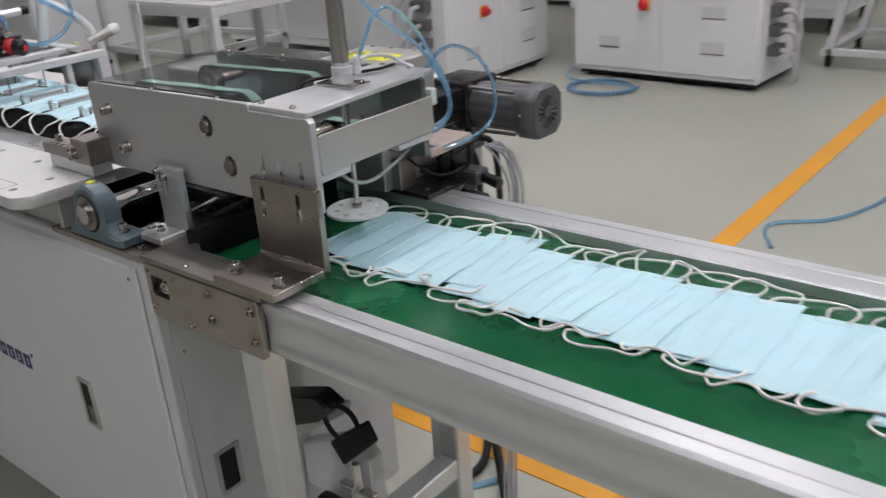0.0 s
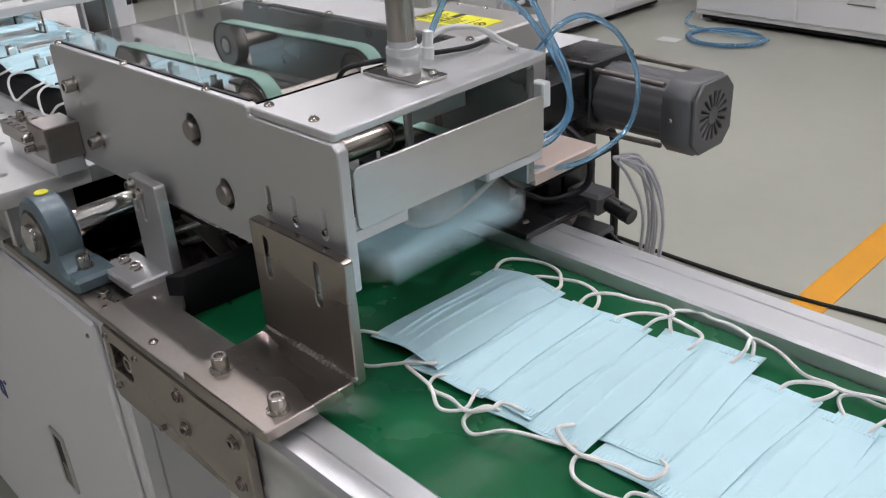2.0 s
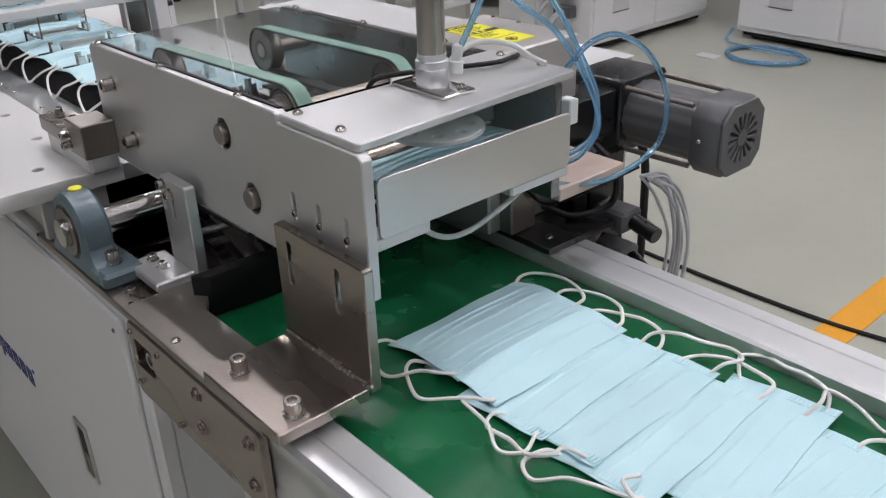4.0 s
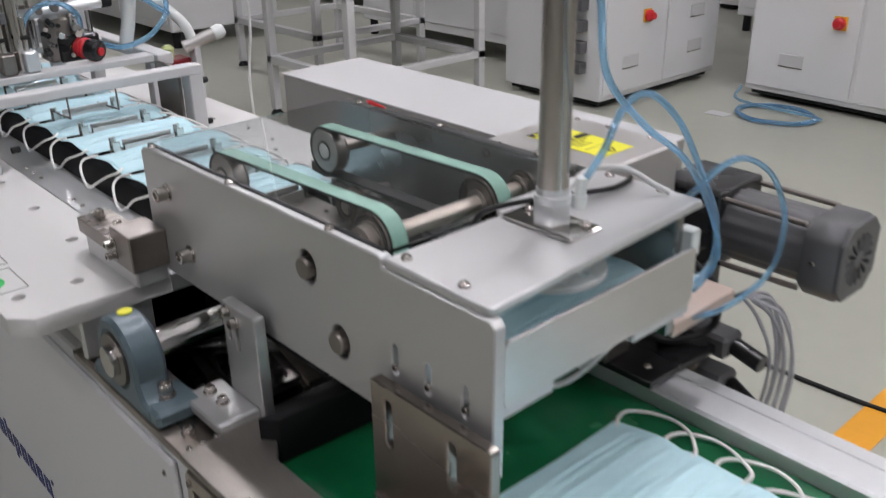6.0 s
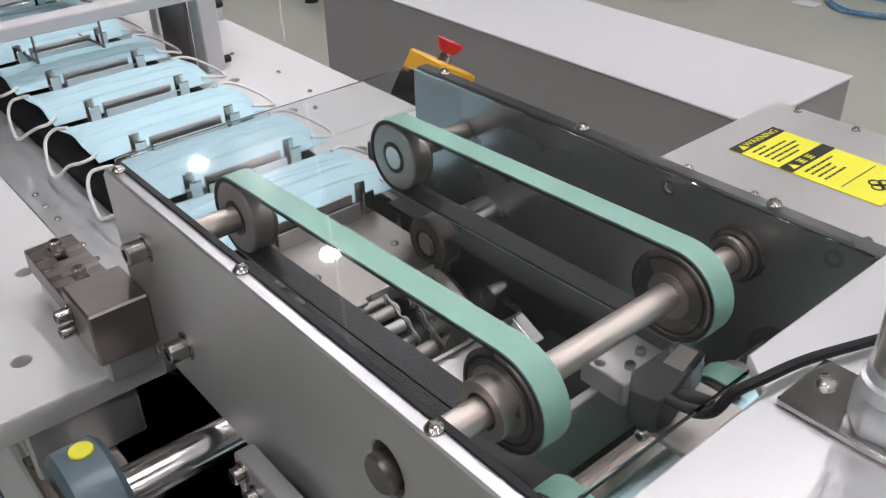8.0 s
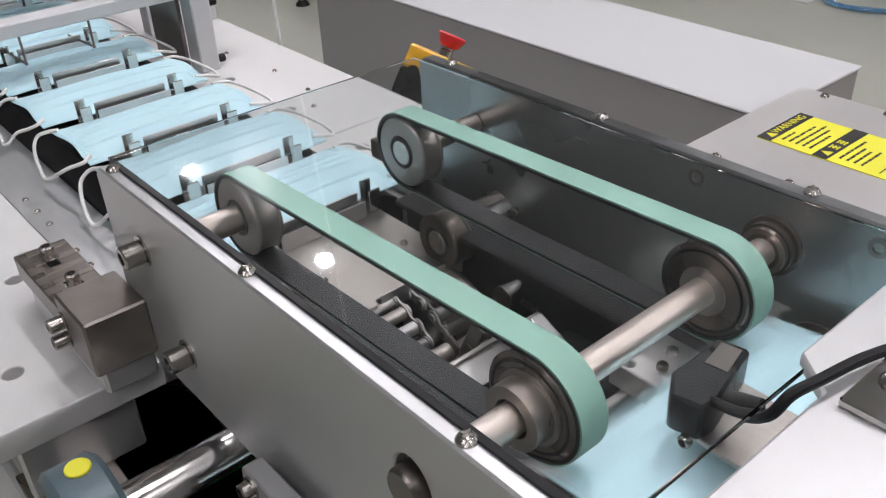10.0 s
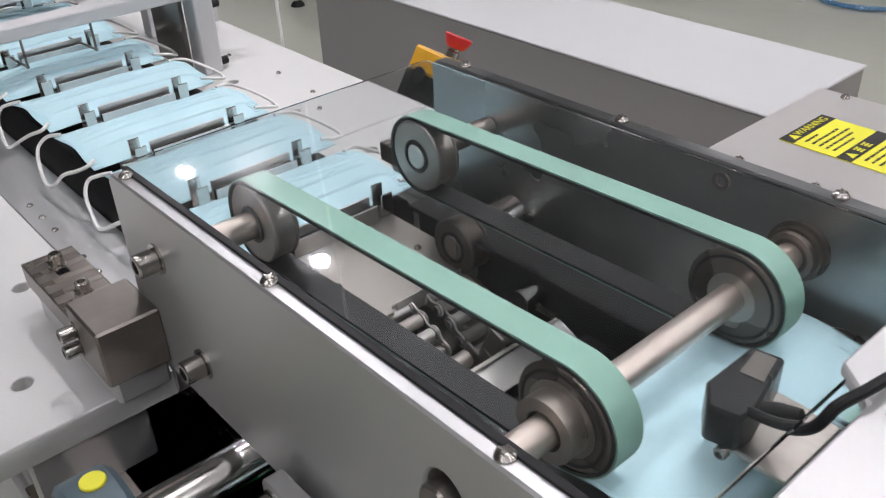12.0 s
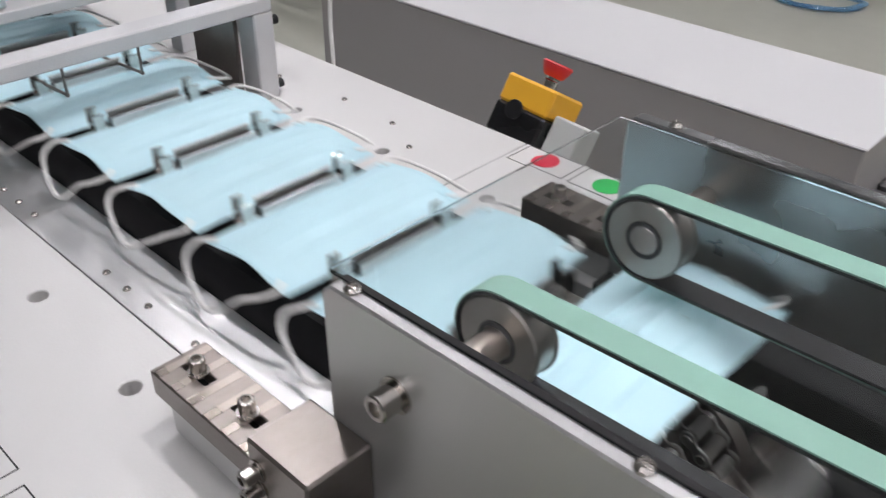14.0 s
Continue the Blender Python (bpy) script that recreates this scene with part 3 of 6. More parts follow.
# black guard and small chain behind the near plate
grd = thing("black_guard", (-0.93, 0.83, 0.784), "black plastic chain guard under the discharge unit", "guard")
part("front_wall", prism([(-0.936, 0.656), (-0.920, 0.668), (-0.914, 0.760), (-0.914, 0.945), (-0.922, 0.945)], 2, 0.7835, 0.830, 0.001), BLACK_DEEP, grd)
# black back and floor sheets stand in for the open well's shade
part("well_back_shade", box(-1.19, -0.942, 0.925, 0.945, 0.7903, 0.90, 0.001), BLACK_DEEP, grd)
part("well_floor_shade", box(-0.985, -0.936, 0.656, 0.925, 0.7836, 0.7935, 0), BLACK_DEEP, grd)
part("hanger", box(-0.99, -0.942, 0.80, 0.925, 0.832, 0.866, 0.001), BLACK_DEEP, grd)
def roller_chain(name, a, b_, n):
    """A straight run of roller chain between two points in a plane across y."""
    c = thing(name, ((a[0] + b_[0]) / 2, a[1], a[2]), "oily steel roller chain with bright links", "chain", "return chains")
    p = math.hypot(b_[0] - a[0], b_[2] - a[2]) / n
    slope = Matrix.Rotation(-math.atan2(b_[2] - a[2], b_[0] - a[0]), 3, "Y")
    for k in range(n):
        f = (k + 0.5) / n
        x, y, z = (a[q] + (b_[q] - a[q]) * f for q in range(3))
        b = cyl((0, -0.006, 0), (0, 0.006, 0), p * 0.32, 12, 0.0003)
        for dy in (-0.0085, 0.0065) if k % 2 else (-0.0065, 0.0045):
            join(b, prism([(-p * 0.62, 0), (-p * 0.5, -p * 0.34), (0, -p * 0.22), (p * 0.5, -p * 0.34), (p * 0.62, 0), (p * 0.5, p * 0.34), (0, p * 0.22), (-p * 0.5, p * 0.34)], 1, dy, dy + 0.002, 0.0004))
        for dx in (-0.3, 0.3):
            sphere((dx * p, -0.0092, 0), p * 0.24, b, 10)
        bmesh.ops.rotate(b, cent=(0, 0, 0), matrix=slope, verts=b.verts)
        bmesh.ops.translate(b, vec=(x, y, z), verts=b.verts)
        part("link", b, CHAIN_STEEL, c)
    return c
for y, drop in ((0.797, 0.0), (0.829, 0.022)):
    roller_chain("roller_chain", (-1.62, y, 0.550 - drop), (-1.020, y, 0.824 - drop), 48)

# double chain where it turns down over the sprockets
fc = thing("feed_chain", (hx + 0.05, 0.845, 0.8), "large oily double-strand steel chain round the sprockets", "chain")
def link_plate(y0, y1):
    """A waisted link plate of one pitch along x."""
    up = [(-0.0066 + 0.0052 * math.cos(radians(a)), 0.0052 * math.sin(radians(a))) for a in range(180, 30, -25)]
    top_ = up + [(0, 0.0030)] + [(-x, z) for x, z in reversed(up)]
    return prism(top_ + [(x, -z) for x, z in reversed(top_[1:-1])], 1, y0, y1, 0.0003)
for k in range(10):
    a = radians(96 - k * 15)
    cx_, cz_ = hx + 0.050 * math.cos(a), hz + 0.050 * math.sin(a)
    for yc in (0.826, 0.862):
        b = bmesh.new()
        own = bmesh.new()
        cyl((-0.0066, yc - 0.0135, 0), (-0.0066, yc + 0.0135, 0), 0.0030, 14, 0.0004, own)
        cyl((-0.0066, yc - 0.0085, 0), (-0.0066, yc + 0.0085, 0), 0.0046, 16, 0.0004, own)
        o = 0.0105 if k % 2 else 0.0085
        join(own, link_plate(yc - o - 0.0018, yc - o))
        join(own, link_plate(yc + o, yc + o + 0.0018))
        bmesh.ops.rotate(own, cent=(0, 0, 0), matrix=Matrix.Rotation(-(a - math.pi / 2), 3, "Y"), verts=own.verts)
        bmesh.ops.translate(own, vec=(cx_, 0, cz_), verts=own.verts)
        join(b, own)
        part("chain_link", b, STEEL if k % 2 else STEEL_DULL, fc)

# ---------------------------------------------------------------- discharge unit: plates, shafts, belts
unit = thing("discharge_unit", (-0.94, 0.83, 0.883), "silver aluminium discharge unit with mint belts under a clear lid", "machine unit")
np_poly = [(-1.190, 0.884), (-0.681, 0.888), (-0.680, 1.009), (-0.685, 1.0145), (-0.7955, 1.0140), (-0.7960, 1.0215), (-0.800, 1.0228), (-1.186, 1.0175), (-1.192, 1.012)]
npl = part("near_plate", prism(np_poly, 1, 0.695, 0.706, 0.0012, [slot_pts(x, 0.942, 0.006, 0.026) for x in (-0.784, -0.747, -0.708)] + [ring_pts(-0.894, 0.981, 0.0118, 28, 0.0148), ring_pts(-0.854, 0.928, 0.0118, 28, 0.0148)]), ALU, unit, "matte anodised aluminium side plate")
for x in (-1.175, -1.020, -0.866):
    part_mesh("screw", PAN, npl, (x, 0.7005, 1.0175 + (x + 1.19) * 0.013))
for x, z in ((-1.142, 0.979), (-1.108, 0.922)):
    part_mesh("bolt", CAP_BIG, npl, (x, 0.695, z), m=OUT_NEAR)
for x in (-0.784, -0.747, -0.708):
    part_mesh("bolt", CAP_SMALL, npl, (x, 0.697, 0.935), m=OUT_NEAR)
for x, z in ((-0.894, 0.981), (-0.854, 0.928)):
    part("shaft_end", lathe([(0, 0), (0, 0.0088), (0.0015, 0.0100), (0.014, 0.0100), (0.014, 0)], (x, 0.6895, z), (x, 0.8, z), 32), STEEL_DARK, npl)
    part("bearing_seat", cyl((x, 0.701, z), (x, 0.705, z), 0.0148, 32, 0), STEEL_PULLEY, npl)
# added strip draws the dark reflection line of the lid's glass edge
part("lid_edge_line", prism([(-1.186, 1.0177), (-0.802, 1.0229), (-0.802, 1.0243), (-1.186, 1.0191)], 1, 0.7022, 0.7063, 0.0003), BLACK_RUBBER, unit, "thin dark strip standing in for the lid's glass edge")
# twin of the near plate; the dark interior is in its colour
fpl = part("far_plate", prism([(-1.195, 0.884), (-0.715, 0.888), (-0.715, 1.005), (-0.721, 1.012), (-0.80, 1.012), (-0.80, 1.020), (-1.190, 1.0175), (-1.195, 1.013)], 1, 0.950, 0.961, 0.0012), PLATE_DIMMED, unit, "matte anodised aluminium side plate")
for x in (-1.163, -1.020, -0.878):
    part_mesh("screw", PAN, fpl, (x, 0.9555, 1.0177 + (x + 1.19) * 0.008))
for x, z, r in ((-0.854, 0.928, 0.020), (-0.943, 1.006, 0.0055), (-0.836, 1.006, 0.0055), (-1.168, 0.919, 0.003)):
    part("bearing" if r > 0.01 else "tapped_hole", pipe((x, 0.9485, z), (x, 0.952, z), r, r * 0.55, 28), STEEL_DARK, fpl)
bf = part("bearing", lathe([(0, 0), (0, 0.0125), (0.003, 0.0135), (0.003, 0.0150), (0.007, 0.0150), (0.0072, 0.0175), (0.0095, 0.0178), (0.0105, 0.0178), (0.0105, 0)], (-0.891, 0.9395, 0.9835), (-0.891, 1.2, 0.9835), 40), STEEL_PULLEY, fpl, "dark flanged shaft bearing")
part("snap_ring", pipe((-0.891, 0.9388, 0.9835), (-0.891, 0.9396, 0.9835), 0.0135, 0.0105, 32), STEEL_BRONZE, bf)
part("stub_shaft", lathe([(0, 0), (0, 0.0062), (0.014, 0.0062), (0.015, 0.0085), (0.0395, 0.0085), (0.0395, 0)], (-1.108, 0.911, 0.924), (-1.108, 1.2, 0.924), 24), STEEL_DARK, fpl)
for x, z in ((-1.121, 0.923), (-1.089, 0.924), (-1.013, 0.888), (-0.988, 0.889)):
    part_mesh("bolt", CAP_SMALL, fpl, (x, 0.950, z), m=OUT_NEAR)
top = part("top_plate", prism([(-0.794, 0.6965), (-0.689, 0.6965), (-0.686, 0.700), (-0.700, 0.960), (-0.812, 0.960), (-0.812, 0.83), (-0.794, 0.815)], 2, 1.0148, 1.0220, 0.0012), ALU_TOP, unit, "satin aluminium top plate")
for x, y in ((-0.782, 0.708), (-0.722, 0.708), (-0.735, 0.952), (-0.79, 0.952)):
    part_mesh("screw", PAN, top, (x, y, 1.022))
part("front_cover", prism(round_rect(0.717, 0.947, 0.933, 0.986, 0.006), 0, -0.695, -0.692, 0.0006), STEEL, unit, "brushed stainless front cover")
part("cover_rail", box(-0.716, -0.694, 0.7065, 0.772, 0.922, 0.933, 0.001), PAINT_WHITE, unit)
part("cover_rail", box(-0.716, -0.694, 0.87, 0.948, 0.922, 0.933, 0.002), PAINT_WHITE, unit)
part("back_panel", box(-0.80, -0.796, 0.865, 0.949, 0.955, 1.012, 0.0006), PINK_PANEL, unit)
part("clear_lid", prism([(-1.200, 1.0125), (-0.8075, 1.0155), (-0.8075, 1.0185), (-1.200, 1.0155)], 1, 0.7065, 0.9495, 0.0004), ACRYLIC, unit, "clear acrylic lid").visible_shadow = False
for x, ya, yb, z, r, m_ in ((-0.891, 0.7065, 0.9475, 0.9835, 0.0078, SHAFT), (-0.854, 0.7065, 0.9475, 0.928, 0.0125, SHAFT), (-1.132, 0.7065, 0.7525, 0.9805, 0.0085, SHAFT), (-1.132, 0.898, 0.9495, 0.9805, 0.0075, SHAFT), (-1.100, 0.895, 0.9495, 0.921, 0.009, CHROME), (-0.765, 0.7065, 0.9495, 0.928, 0.009, CHROME)):
    part("shaft", cyl((x, ya, z), (x, yb, z), r, 24), m_, unit)
def pulley(x, y, z, r, w=0.0175):
    front = x > -1
    p = part("pulley", lathe([(0, 0.0078), (0, r - 0.0012), (0.0012, r), (0.0022, r), (0.003, r - 0.001), (w - 0.003, r - 0.001), (w - 0.0022, r), (w - 0.0012, r), (w, r - 0.0012), (w, 0.0078), (0, 0.0078)], (x, y, z), (x, y + 0.1, z), 48), STEEL_PULLEY if front or z < 0.95 else STEEL_DULL, unit, "turned steel pulley")
    if front:
        near = y < 0.8
        part("hub", pipe((x, y - 0.011 if near else y + w, z), (x, y if near else y + w + 0.010, z), 0.0158, 0.0096, 36), STEEL_BRONZE, p)
        part("face_groove", pipe((x, y - 0.0003, z), (x, y + 0.0003, z), r - 0.0028, r - 0.0045, 40), BLACK_RUBBER, p)
        part("bearing_face", pipe((x, y - 0.0008, z), (x, y + 0.0003, z), 0.0135 if not near else 0.0185, 0.0079, 36), STEEL_DULL, p)
    else:
        # dark ring drawn for the shade round the shaft hole
        part("hub", pipe((x, y - 0.0006, z), (x, y + w + 0.0006, z), 0.0118, 0.0092, 28), HOLE_SHADE, p)
        part("hub_face", cyl((x, y - 0.0008, z), (x, y + w + 0.0008, z), 0.0088, 24), BARREL, p)
    return p
def belt_loop(x0, z0, r0, x1, z1, r1, y0, y1, w):
    """A flat belt round two pulleys, mint outside and black inside; y0 and y1 at its two ends."""
    def ring(o):
        dx, dz = x1 - x0, z1 - z0
        a = math.atan2(dz, dx)
        lean = math.asin((r1 - r0) / math.hypot(dx, dz))
        out = []
        for k in range(25):
            t = a + math.pi / 2 + lean + (math.pi - 2 * lean) * k / 24
            out.append((x0 + (r0 + o) * math.cos(t), z0 + (r0 + o) * math.sin(t)))
        for k in range(25):
            t = a - math.pi / 2 - lean + (math.pi + 2 * lean) * k / 24
            out.append((x1 + (r1 + o) * math.cos(t), z1 + (r1 + o) * math.sin(t)))
        return out
    def run(o, i, over):
        bm = prism(ring(o), 1, y0 - over, y0 + w + over, 0, [ring(i)])
        for v in bm.verts:
            v.co.y += (v.co.x - x0) / (x1 - x0) * (y1 - y0)
        return bm
    b = part("belt", run(0.0030, 0.0021, 0), MINT, unit, "mint green rubber-faced belt")
    part("belt_backing", run(0.0020, 0.0001, 0.0004), BLACK_RUBBER, b)
for y0, y1 in ((0.7525, 0.7585), (0.8805, 0.8850)):
    pulley(-0.891, y1, 0.9835, 0.0264)
    pulley(-1.132, y0, 0.9805, 0.0250)
    belt_loop(-1.132, 0.9805, 0.0250, -0.891, 0.9835, 0.0264, y0 + 0.0005, y1 + 0.0005, 0.0165)
    pulley(-0.854, y1, 0.928, 0.0165)
    pulley(-1.100, y0 + 0.002, 0.921, 0.0205)
    belt_loop(-0.854, 0.928, 0.0165, -0.765, 0.928, 0.0165, y1 + 0.0005, y1 + 0.0005, 0.0165)
    part("guide_strip", box(-1.155, -0.875, y0 + 0.008, y0 + 0.031, 0.927, 0.931, 0.0005), BLACK_RUBBER, unit, "black slide strip")
# sensor bracket in the middle of the unit
sb = part("sensor_bracket", box(-0.846, -0.812, 0.805, 0.850, 0.9705, 0.974, 0.0006), STEEL_DULL, unit)
part("sensor", prism([(-0.857, 0.8465), (-0.842, 0.8495), (-0.833, 0.812), (-0.834, 0.802), (-0.848, 0.799), (-0.857, 0.812)], 2, 0.9743, 0.994, 0.0015), BLACK_GLOSS, sb, "small black optical sensor")
part("label", prism([(-0.8535, 0.844), (-0.844, 0.8455), (-0.840, 0.828), (-0.8505, 0.8265)], 2, 0.994, 0.9943, 0), STEEL_DARK, sb, "grey printed label")
part("sensor_cap", lathe([(0, 0), (0, 0.0045), (0.012, 0.0045), (0.022, 0.0028), (0.022, 0)], (-0.838, 0.818, 0.986), (-0.80, 0.822, 1.003), 16), BLACK_RUBBER, sb)
part_mesh("screw", CAP_SMALL, sb, (-0.838, 0.800, 0.9748), m=OUT_NEAR)
blk = part("block", prism(round_rect(-0.918, -0.886, 0.848, 0.888, 0.002), 2, 0.928, 0.944, 0.0008, [ring_pts(-0.908, 0.853, 0.003, 14)]), STEEL_SATIN, unit, "drilled steel block with two screws")
for x, y in ((-0.894, 0.862), (-0.898, 0.876)):
    part_mesh("screw", CAP_SMALL, blk, (x, y, 0.944))
part("link_plate", box(-0.91, -0.904, 0.80, 0.888, 0.876, 0.9275, 0.0008), STEEL, unit)
part("link_plate", box(-0.95, -0.894, 0.905, 0.911, 0.876, 0.9275, 0.0008), STEEL, unit)
part("rear_shaft", cyl((-1.058, 0.905, 0.884), (-1.058, 0.9495, 0.884), 0.009, 24), CHROME, unit)
part("support_block", box(-1.075, -1.040, 0.925, 0.9495, 0.866, 0.8745, 0.001), STEEL, unit)
part("inner_floor", box(-1.012, -0.90, 0.708, 0.948, 0.867, 0.872, 0), BLACK_RUBBER, unit)

# ---------------------------------------------------------------- air cylinder on the top plate
CX, CY = -0.750, 0.828
air = thing("air_cylinder", (CX, CY, 1.022), "upright stainless air cylinder on a chrome flange", "air cylinder")
fl = part("flange", prism(round_rect(CX - 0.037, CX + 0.034, CY - 0.017, CY + 0.020, 0.002), 2, 1.0223, 1.0262, 0.0008), CHROME, air)
for x, y in ((CX - 0.028, CY + 0.005), (CX + 0.024, CY + 0.012)):
    part_mesh("screw", PAN, fl, (x, y, 1.0262))
hexa = [(CX + 0.0160 * math.cos(radians(60 * k + 12)), CY + 0.0160 * math.sin(radians(60 * k + 12))) for k in range(6)]
part("lower_cap", prism(hexa, 2, 1.026, 1.043, 0.0015), ALU_RAIL, air)
part("collar", lathe([(0, 0), (0, 0.0145), (0.006, 0.0145), (0.007, 0.0128), (0.012, 0.0128), (0.012, 0)], (CX, CY, 1.043), (CX, CY, 1.2), 28), ALU_RAIL, air)
part("barrel", cyl((CX, CY, 1.052), (CX, CY, 1.205), 0.0122, 40), BARREL, air, "brushed stainless barrel")
part("upper_cap", lathe([(0, 0), (0, 0.0130), (0.004, 0.0135), (0.022, 0.0135), (0.024, 0.0125), (0.024, 0)], (CX, CY, 1.205), (CX, CY, 1.4), 36), ALU, air)
part("air_fitting", lathe([(0, 0), (0, 0.006), (0.01, 0.006), (0.011, 0.0048), (0.024, 0.0048), (0.025, 0.0035), (0.025, 0)], (CX + 0.012, CY + 0.017, 1.036), (CX + 0.014, CY + 0.024, 1.12), 18), NYLON, air)
part("air_fitting", cyl((CX + 0.014, CY, 1.218), (CX + 0.026, CY, 1.216), 0.005, 16), NYLON, air)

# press disc on its rod: goes up and down
press = thing("press_disc", (0, 0, 0), "white nylon press disc with holes on a steel rod", "press disc")
DISC_R = 0.0455
def build_press():
    dh = [ring_pts(0.031 * math.cos(radians(45 * k + 10)), 0.031 * math.sin(radians(45 * k + 10)), 0.0052, 14) for k in range(8)]
    part("disc", prism(ring_pts(0, 0, DISC_R, 48), 2, 0.0, 0.005, 0.0008, dh), NYLON, press)
    part("rod", cyl((0, 0, 0.006), (0, 0, 0.20), 0.0042, 20), CHROME, press)
    part("nut", prism([(0.0075 * math.cos(radians(60 * k)), 0.0075 * math.sin(radians(60 * k))) for k in range(6)], 2, 0.006, 0.012, 0.0006), SCREW, press)
build_press()

# ---------------------------------------------------------------- drive motor and what hangs by it
mot = thing("gear_motor", (-0.77, 1.20, 0.862), "dark grey gear motor with a finned body and slotted fan cover", "motor")
MY, MZ = 1.203, 0.902
def octagon(r, c):
    return [(MY + a, MZ + b) for a, b in ((r, c), (c, r), (-c, r), (-r, c), (-r, -c), (-c, -r), (c, -r), (r, -c))]
slots = []
for k in range(16):
    a = 2 * math.pi * k / 16
    ca, sa = math.cos(a), math.sin(a)
    slots.append([(MY + r * ca - w * sa, MZ + r * sa + w * ca) for r, w in ((0.010, -0.0011), (0.0275, -0.0024), (0.0292, 0), (0.0275, 0.0024), (0.010, 0.0011))])
fan = part("fan_cover", prism(octagon(0.0435, 0.0265), 0, -0.700, -0.6625, 0.003), MOTOR_GREY, mot)
part("fan_grille", prism(octagon(0.0412, 0.0248), 0, -0.6624, -0.6575, 0.001, slots), MOTOR_GREY, fan)
# black disc drawn as the shade behind the grille slots
part("fan_shade", cyl((-0.6620, MY, MZ), (-0.6612, MY, MZ), 0.036, 24, 0), HOLE_SHADE, fan)
fins = []
n = 64
for k in range(n):
    a = 2 * math.pi * k / n
    r = 0.0405 if k % 4 in (0, 1) else 0.0390
    fins.append((MY + r * math.cos(a), MZ + r * math.sin(a)))
part("finned_body", prism(fins, 0, -0.795, -0.700, 0), MOTOR_GREY, mot)
gb = part("gearbox", prism(round_rect(MY - 0.045, MY + 0.045, MZ - 0.045, MZ + 0.047, 0.006), 0, -0.872, -0.795, 0.002), BLACK_GLOSS, mot)
for dy, dz in ((-0.0375, 0.0385), (0.0375, 0.0385), (-0.0375, -0.0365)):
    part_mesh("bolt", CAP_SMALL, gb, (-0.795, MY + dy, MZ + dz), m=OUT_RIGHT)
    part("tie_rod", cyl((-0.795, MY + dy, MZ + dz), (-0.700, MY + dy * 0.98, MZ + dz * 0.95), 0.0032, 10), STEEL_DARK, mot)
part_mesh("screw", PAN_SMALL, fan, (-0.686, MY - 0.0435, MZ), m=OUT_NEAR)
part("mount", box(-0.872, -0.80, 0.961, MY - 0.045, 0.885, 0.940, 0.002), BLACK_GLOSS, mot)
part("foot_block", box(-0.80, -0.715, 0.962, 1.065, 0.882, 0.896, 0.001), COPPER, mot, "bare machined support block")
part("hanger", box(-0.80, -0.785, 1.07, 1.10, 0.80, 0.884, 0.002), BLACK_GLOSS, mot)
part("sensor_housing", box(-0.722, -0.706, 0.962, 0.975, 0.965, 0.99, 0.0015), NYLON, mot)

bp = thing("black_mounting_plate", (-0.79, 1.04, 0.80), "black painted mounting plate on the conveyor rail", "mounting plate")
plate = part("plate", prism([(-0.90, 0.985), (-0.748, 0.985), (-0.742, 1.092), (-0.75, 1.10), (-0.90, 1.10)], 2, 0.8003, 0.808, 0.001), BLACK_GLOSS, bp)
part_mesh("screw", PAN, plate, (-0.768, 1.008, 0.808))
part("block", box(-0.90, -0.80, 0.98, 1.02, 0.808, 0.86, 0.002), STEEL_DARK, bp)
part("column", box(-0.85, -0.80, 1.052, 1.098, 0.0, 0.8003, 0.003), ALU_RAIL, bp)

man = thing("valve_manifold", (-0.76, 1.13, 0.62), "cluster of dark sensors and fittings on a bracket", "valve manifold")
part("bracket", box(-0.80, -0.785, 1.09, 1.16, 0.60, 0.87, 0.002), BLACK_GLOSS, man)
random.seed(11)
for k in range(4):
    z = 0.645 + k * 0.048
    part("sensor", box(-0.785, -0.735, 1.10, 1.135, z, z + 0.026, 0.004), MOTOR_GREY, man)
    part("plug", cyl((-0.735, 1.118, z + 0.013), (-0.700, 1.105 + 0.01 * (k % 2), z + 0.006), 0.010, 16), BLACK_GLOSS, man)
    part("fitting", cyl((-0.76, 1.09, z + 0.012), (-0.755, 1.065, z + 0.002), 0.007, 14), STEEL_DARK, man)
for k in range(7):
    dx, dy = random.uniform(-0.014, 0.014), random.uniform(-0.02, 0.02)
    pts = [(-0.735 + dx, 1.14, 0.85), (-0.715 + dx, 1.155 + dy, 0.845 - 0.01 * (k % 3)), (-0.700 + dx, 1.165 + dy, 0.77), (-0.708 + dx, 1.16 + dy, 0.66), (-0.715 + dx * 0.6, 1.15 + dy, 0.5), (-0.73 + dx, 1.15 + dy, 0.15), (-0.74 + dx, 1.16 + dy, 0.004)]
    part("cable", sweep(pts, 0.0021, 8, 6), CABLE_GREY, man, "pale grey signal cable")
part("black_cable", sweep([(-0.79, 1.11, 0.885), (-0.755, 1.10, 0.87), (-0.75, 1.095, 0.83), (-0.775, 1.06, 0.815), (-0.80, 1.03, 0.83)], 0.004, 8, 8), BLACK_RUBBER, man)
part("black_cable", sweep([(-0.72, 1.10, 0.88), (-0.76, 1.05, 0.85), (-0.785, 1.02, 0.84), (-0.80, 1.0, 0.86)], 0.0018, 6, 8), BLACK_RUBBER, man)

